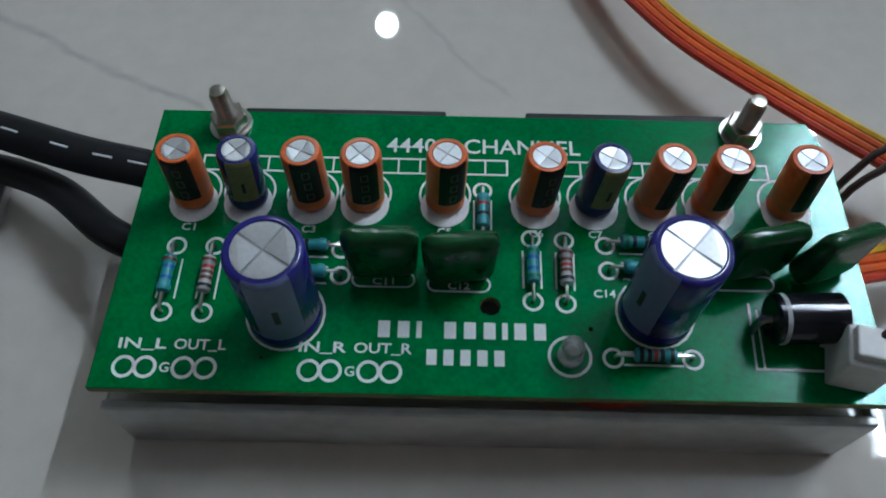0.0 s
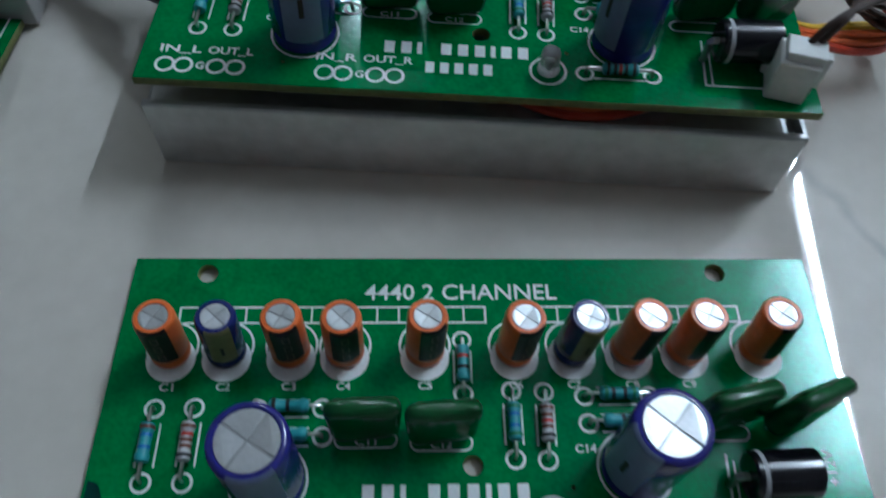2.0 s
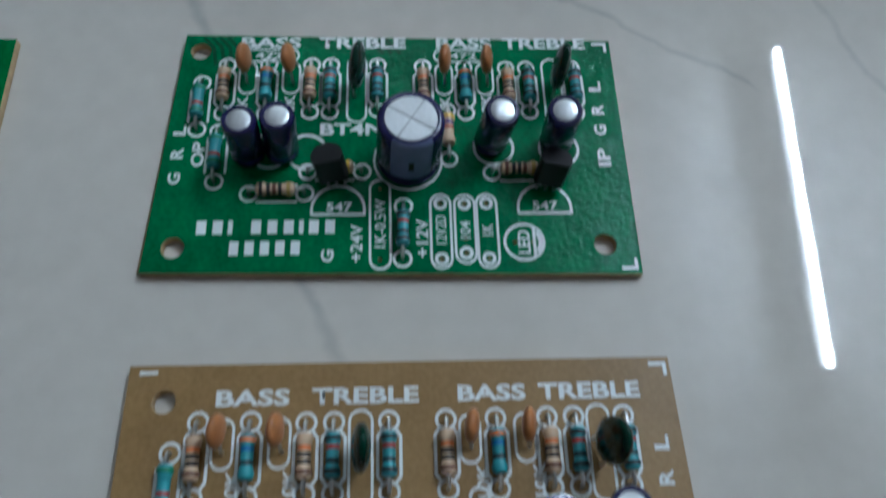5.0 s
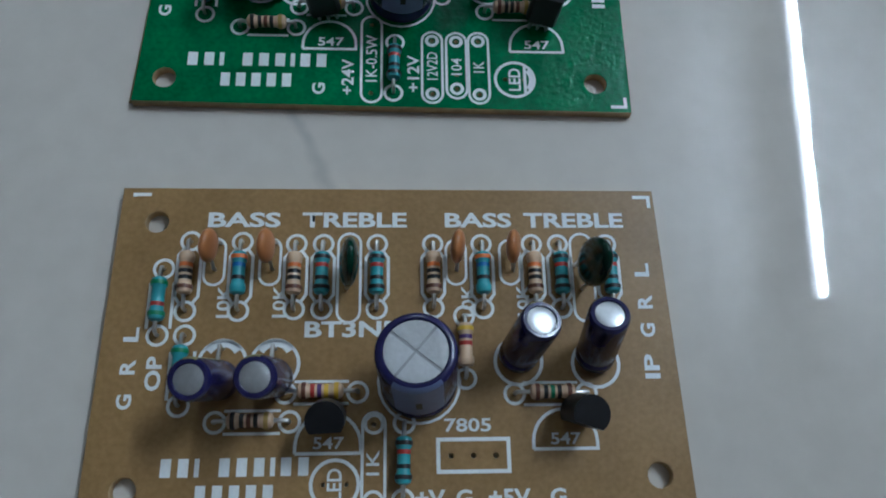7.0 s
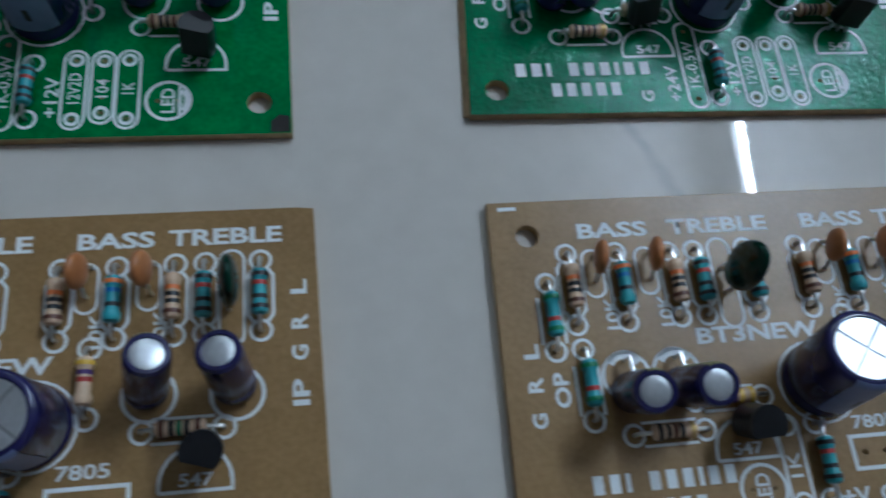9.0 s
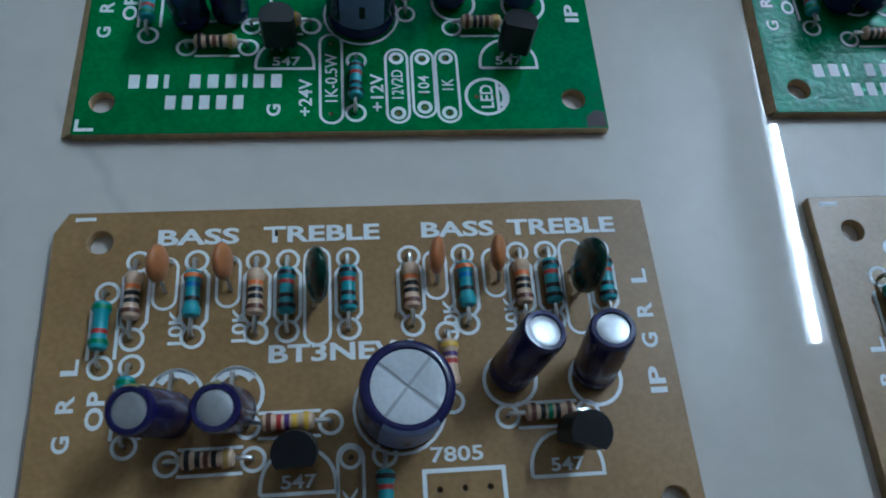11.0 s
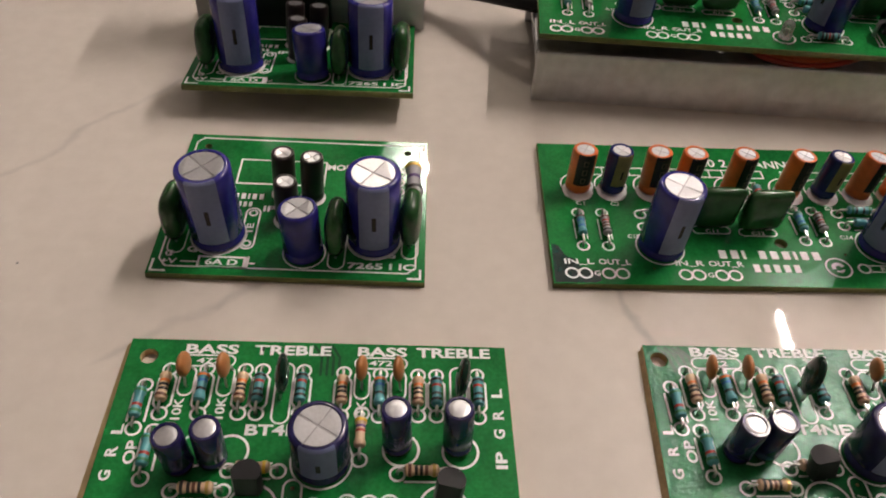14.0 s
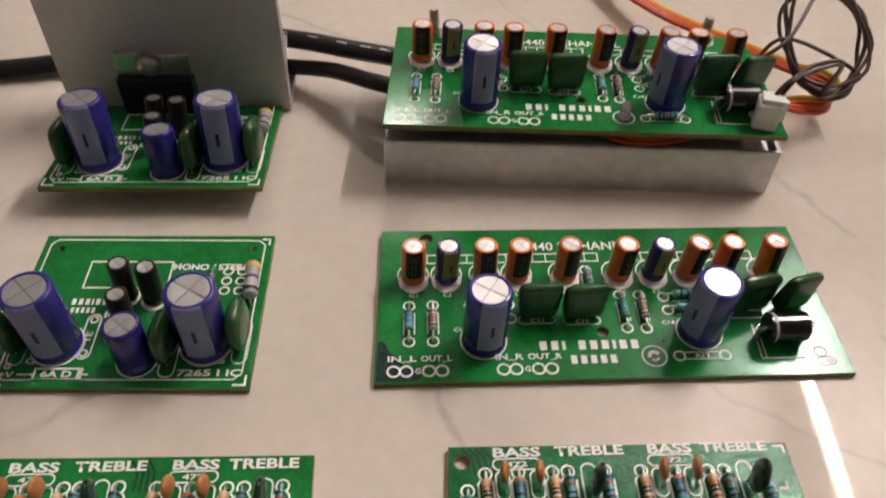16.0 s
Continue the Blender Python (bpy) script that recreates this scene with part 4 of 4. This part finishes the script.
STAY = ((0.0, 0.0),) * 4
tone_west = Board("tone_control_board", "green tone control board with navy capacitors lying on tile", T(-82.1, -59.6, 0, -0.5), [(0, 0), (70.4, 0.1), (69.9, 43.5), (0.2, 44.1)], B4_HOLES, GREEN, EDGE, "tone control boards")
tone_common(tone_west, True, (3, -5, ((-2, 2), (1, 0), (-2, -2), (-2, -3)), (0, 0), (-0.5, -0.7, 0, (0, -6)), (0.6, -1.9, -12, (3, -10)), STAY))
corner_marks(tone_west, ((0.5, 0.6, 1, 1),))
tone_west.blot([(67.6, 0.2), (70.3, 0.2), (70.2, 2.6), (68.9, 2.9), (67.7, 1.9)], BLACKPR)
tone_west.traces([[(34.0 + k, 43.3), (35.6 + k, 40.6), (35.6 + k, 36.5)] for k in (0.0, 1.1, 2.2, 3.3)], 0.5)
tone_east = Board("tone_control_board", "worn green tone control board with leaning navy capacitors", T(13.9, -59.2, 0, 0), [(-0.9, 1.1), (71.1, 0.1), (71.2, 42.5), (1.5, 43.5)], B4_HOLES, GREEN_WORN, EDGE, "tone control boards")
tone_common(tone_east, True, (-12, -8, ((1, 2), (3, 0), (4, 8), (-3, 8)), (2, 0), (-0.6, 1.6, 8, (-8, -10)), (0.6, 0.6, -10, (6, -14)), ((-0.9, 2.0), (-1.1, 1.3), (0, 0), (0, 0))))
tone_east.traces([[(4.2 + 1.3 * k, 43.1), (6.0 + 1.3 * k, 41.0), (6.6 + 1.3 * k, 37.5)] for k in range(4)], 0.6)
tone_east.traces([[(31.0 + k, 42.9), (33.5 + k, 39.8)] for k in (0.0, 1.4, 2.8)], 0.6)
corner_marks(tone_east, ((70.4, 0.9, -1, 1), (70.4, 41.9, -1, -1)))
brown_east = Board("tone_control_board", "brown phenolic tone control board with navy capacitors", T(14.2, -118.0, 0, 0.2), [(-1.2, 2.6), (73.8, 2.2), (72.6, 45.9), (-0.3, 46.1)], B3_HOLES, BROWN, EDGE, "tone control boards")
tone_common(brown_east, False, (0, 12, ((-6, 10), (-2, 10), (8, -10), (-2, -15)), (-3, -6), (0, 0.2, 3, (0, 14)), (1.4, 0.2, -16, (12, 8)), STAY))
corner_marks(brown_east, ((1.2, 45.2, 1, -0.2), (72.0, 45.0, -1, -1)))
brown_west = Board("tone_control_board", "brown phenolic tone control board with bent capacitors", T(-81.4, -116.3, 0, 0), [(-0.6, 2.4), (73.0, 2.2), (72.1, 44.8), (70.0, 45.0), (0.6, 45.1), (-0.9, 42.5)], B3_HOLES, BROWN, EDGE, "tone control boards")
tone_common(brown_west, False, (8, 4, ((-8, 10), (0, 12), (13, -8), (-2, -8)), (2, 4), (0, 0.2, 3, (0, 14)), (1.0, 0.2, -16, (10, 8)), STAY))
corner_marks(brown_west, ((1.6, 44.3, 1, -0.2),))


def sawn_edge(bd, y0, y1, x0, x1, w, m=EDGE):
    bm = bmesh.new()
    lo = [bm.verts.new(q) for q in ((x0 - w, y0, 0.05), (x0 + 0.02, y0, 0.05), (x0 + 0.02, y0, 1.52))]
    hi = [bm.verts.new(q) for q in ((x1 - w * 0.7, y1, 0.05), (x1 + 0.02, y1, 0.05), (x1 + 0.02, y1, 1.52))]
    bm.faces.new(lo)
    bm.faces.new(hi[::-1])
    for i in range(3):
        j = (i + 1) % 3
        bm.faces.new((lo[i], hi[i], hi[j], lo[j]))
    put("sawn_edge", mesh("sawn_edge", bm, m), bd.root, None, "tan raw sawn edge")


sawn_edge(tone_west, 0.2, 43.6, -0.12, 0.1, 1.7)
sawn_edge(tone_east, 1.4, 43.0, -1.0, 1.35, 0.8)


# ---------- the single-chip amplifier design ----------
def mono_art(bd, small_label="small black electrolytic capacitor with a silver top"):
    bd.line([(1.8, 4.0), (1.8, 41.5), (3.2, 43.1), (52.8, 43.2), (54.3, 41.6), (54.3, 3.8), (52.6, 2.2), (3.4, 2.0), (1.8, 4.0)], 0.38)
    corner_marks(bd, ((0.7, 0.7, 1.4, 2.0), (55.3, 0.8, -1.2, 1.6), (55.3, 43.6, -0.9, -1.2)), 0.5)
    for x, y, tn, ln in ((12.6, 11.2, -84, (-2, 0)), (45.3, 11.4, -86, (0, 0))):
        bd.disc(x, y, 5.9)
        bd.electrolytic(x, y, 5.55, 19.0, BLUE, GREYBLUE, tn, 66, ln, label="large blue electrolytic capacitor with a grey stripe")
    bd.electrolytic(31.0, 7.0, 4.1, 12.2, BLUE, None, -60, 60, (-3, -3), label="medium blue electrolytic capacitor without a stripe")
    bd.ring(31.0, 7.0, 4.4, 0.35)
    for x, y in ((24.6, 25.2), (30.9, 24.2), (26.2, 16.8)):
        bd.disc(x, y - 0.4, 2.9)
        bd.electrolytic(x, y, 2.5, 11.2 if y > 20 else 10.6, BLACKPR, OLIVE, 60, 45, (2, -2), label=small_label)
    for x, y, a in ((4.4, 11.6, 5.0), (37.8, 8.6, 4.9), (53.0, 12.2, 4.9)):
        bd.capsule(x, y - 4.2, x, y + 4.2, 1.7, 0.32)
        bd.film(x, y, a, 2.2, 5.9, 86, FILM, (0, 0), 0.6, True)
    bd.resistor(53.0, 34.0, 53.6, 22.4, GREYR, "y v k", 2.7, 1.6, "grey two-watt resistor with a yellow band")
    for y in (33.0, 30.0, 27.0):
        bd.pads([(46.6, y), (50.0, y)], 1.1)
    bd.resistor(43.2, 33.5, 43.2, 24.5, TEAL, "kr kk", 1.4, 0.85)
    bd.rect(13.3, 27.7, 32.9, 35.9, 0.4)
    bd.text("MONO / STEREO", 33.2, 33.4, 20.2, 1.9, heavy=0.03)
    bd.bars("oooioo", 11.8, 22.6, 8.6, 1.7)
    bd.bars("ooooo", 12.2, 20.2, 6.0, 1.5)
    bd.text("IP", 20.6, 18.8, 2.6, 1.8, heavy=0.03)
    bd.capsule(18.7, 18.2, 18.7, 9.0, 1.5)
    bd.pads([(18.7, 18.2), (18.7, 9.0)], 0.8)
    bd.text("1E", 19.4, 12.4, 2.6, 1.5, 90)
    bd.text("G SP", 6.9, 6.0, 6.4, 1.8, heavy=0.03)
    bd.text("G", 2.7, 4.7, 1.5, 1.7, heavy=0.03)
    bd.text("+V", 2.2, 2.6, 3.3, 1.5, heavy=0.03)
    bd.line([(6.2, 3.4), (9.8, 3.4)], 0.4)
    bd.rect(9.8, 2.1, 19.8, 4.9, 0.5)
    bd.line([(19.3, 2.1), (19.3, 4.9)], 0.8)
    bd.line([(19.8, 3.4), (21.4, 3.4)], 0.4)
    bd.text("6A D", 11.2, 2.7, 6.6, 1.7, heavy=0.03)
    bd.text("SP G", 43.6, 6.3, 6.5, 1.8, heavy=0.03)
    bd.text("7265 I IC", 40.2, 3.0, 14.0, 1.8, heavy=0.03)


MONO_HOLES = [(4.6, 40.2, 0.9), (51.6, 40.6, 0.9)]
mono = Board("mono_amplifier_board", "small green amplifier board with blue capacitors on tile", T(-83.1, 1.1, 0, -1.6), [(0, 0), (56.2, 0), (56.2, 44.8), (0.2, 44.4)], MONO_HOLES, GREEN, EDGE_GREEN)
mono_art(mono)
TILT = -8.0
module = Board("mono_amplifier_module", "small green amplifier board carrying a thick aluminium heat sink", T(-85.6, 56.4, 6.4, -0.8) @ pose(0, 0, 0, TILT, 0, 0), [(0, 0), (56.2, 0), (56.4, 41.0), (0.2, 41.0)], [], GREEN, EDGE_GREEN)
mono_art(module)
UP = pose(0, 0, 0, -TILT, 0, 0)
# extruded heat sink with two ribs behind its plate
HS = T(-5.0, 41.6, 0) @ UP @ T(0, 0, 0)
prof = [(0, -0.0), (16, -0.0), (16, 2.2), (3.4, 2.2), (3.4, 13.0), (9.5, 18.5), (9.0, 20.3), (3.4, 16.5), (3.4, 38.0), (16, 38.0), (16, 40.2), (0, 40.2)]
put("heat_sink", mesh("heat_sink", prism(prof, 0, 64.0, 0.2), SINK2), module.root, HS, "thick plain aluminium heat sink")
ic = put("power_chip", mesh("power_chip", block(-10.4, 10.4, -4.6, 0, 0, 12.8, 0.3), BLACK), module.root, T(22.7, 41.4, 0.8) @ UP, "black plastic power chip clamped to metal")
put("metal_tab", mesh("metal_tab", block(-10.4, 10.4, -1.8, 0, 12.8, 19.5, 0.25), LEAD), ic)
put("bolt_head", mesh("bolt_head", lathe([(0, 0), (4.0, 0), (4.0, 0.7), (3.0, 0.8), (3.0, 1.6), (2.3, 2.6), (1.1, 3.1), (0, 3.2)], 24), STEEL, smooth=True), ic, T(-1.0, -1.8, 16.6) @ pose(0, 0, 0, 90, 0, 0))
for i in range(9):
    put("lead", mesh("lead", tube([(0, -2.2, 0.5), (0, -2.4, -1.0), (0, -4.0 - 2.2 * (i % 2), -2.4), (0, -4.2 - 2.2 * (i % 2), -4.4)], 0.32, 6), LEAD), ic, T(-7.2 + 1.8 * i, 0, 0))


# ---------- cables ----------
def cable(name, label, pts, r, material, category="cable", r2=None, step=8, group=""):
    ob = new(name, mesh(name, tube(spline(pts, step), r, 10, r2), material, smooth=True))
    tagged(ob, label, category, group)
    return ob


c1 = [(-260, 116, 3), (-180, 113, 3), (-115, 115, 3), (-80, 121.5, 5), (-45, 123, 10), (-25, 114.5, 13.5), (-8, 107.5, 14.5), (4, 104, 14.4), (20, 98, 14.9), (34, 95, 14.9), (50, 93, 14.9)]
c2 = [(-84, 116, 3), (-66, 119, 3), (-48, 117, 4), (-30, 113, 5), (-14, 105, 9), (-2, 94, 13), (6, 90, 13.8), (20, 86, 14.9), (36, 84, 14.9), (50, 84, 14.9)]
cb = [cable("speaker_cable", "thick black sheathed cable lying across the tile", c1, 2.4, CABLE, r2=3.4, group="black cables"),
      cable("speaker_cable", "thick black sheathed cable running under the board", c2, 2.3, CABLE, r2=2.7, group="black cables")]
# unreadable print on the sheath, as dashes
path = spline(c1, 8)
for i in range(34, 58, 4):
    a, b = path[i], path[i + 1]
    d = (b - a).normalized()
    side = Vector((d.y, -d.x, 0)) * 0.6
    q = [a + side, a + side + d * 3.2]
    put("sheath_print", mesh("sheath_print", tube([v + Vector((0, 0, 2.28)) for v in q], 0.12, 6, 0.2), INK), cb[0])

rib = [(77.5, 173, 4), (85.5, 153.5, 7), (95, 135, 9), (108, 120, 10), (123, 106, 10), (135, 97, 9), (131, 89, 8), (117, 86, 10), (106.5, 82, 14.9), (97, 76.5, 14.9), (86, 70.4, 14.9), (78, 67.0, 14.9), (72, 66.0, 14.9), (66, 67.0, 14.9), (61, 71.2, 14.9), (59.5, 84, 14.9)]
for k, (c, off) in enumerate((("yellow", 2.3), ("orange", 0.8), ("orange", -0.8), ("red", -2.3))):
    sp = spline(rib, 8)
    pts = []
    for i, p in enumerate(sp):
        d = (sp[min(i + 1, len(sp) - 1)] - sp[max(i - 1, 0)])
        nrm = Vector((-d.y, d.x, 0)).normalized()
        turn = math.pi * min(1.0, max(0.0, (i - 34) / 22))
        flat = 1.0 if i < 56 else max(0.88, 1.0 - (i - 56) / 60)
        pts.append(p + nrm * off * flat * math.cos(turn) + Vector((0, 0, off * (math.sin(turn) + 0.35 * min(1.0, max(0.0, (i - 56) / 10))))))
    ob = new("hook_up_wire", mesh("hook_up_wire", tube(pts, 0.8, 8), WIRE[c], smooth=True))
    tagged(ob, "%s plastic-covered wire of a flat ribbon" % c, "wire", "ribbon wires")

for k in range(2):
    pts = [(101.5 + 1.6 * k, 66.5, 27.0), (105 + k, 68, 31), (112, 72 + 2 * k, 31), (122, 76, 30 + k)]
    turns = 2.3 + 0.3 * k
    n = int(turns * 12)
    for i in range(n):
        a = radians(-100 + 30 * i)
        wob = 1.5 * math.sin(1.7 * i + k)
        pts.append((130 + (12 + wob) * math.cos(a) + 0.5 * k, 102 + (14 + wob) * math.sin(a), 20 + 9 * math.sin(a) + 0.05 * i + 1.6 * k))
    pts += [(118, 98, 24 + k), (109, 95 - 2 * k, 20), (106, 92 - 2 * k, 12), (104, 90, 5)]
    ob = new("power_wire", mesh("power_wire", tube(spline(pts, 4), 0.6, 8), WIRE["brown"], smooth=True))
    tagged(ob, "thin brown wire coiled beside the white connector", "wire", "brown coiled wires")
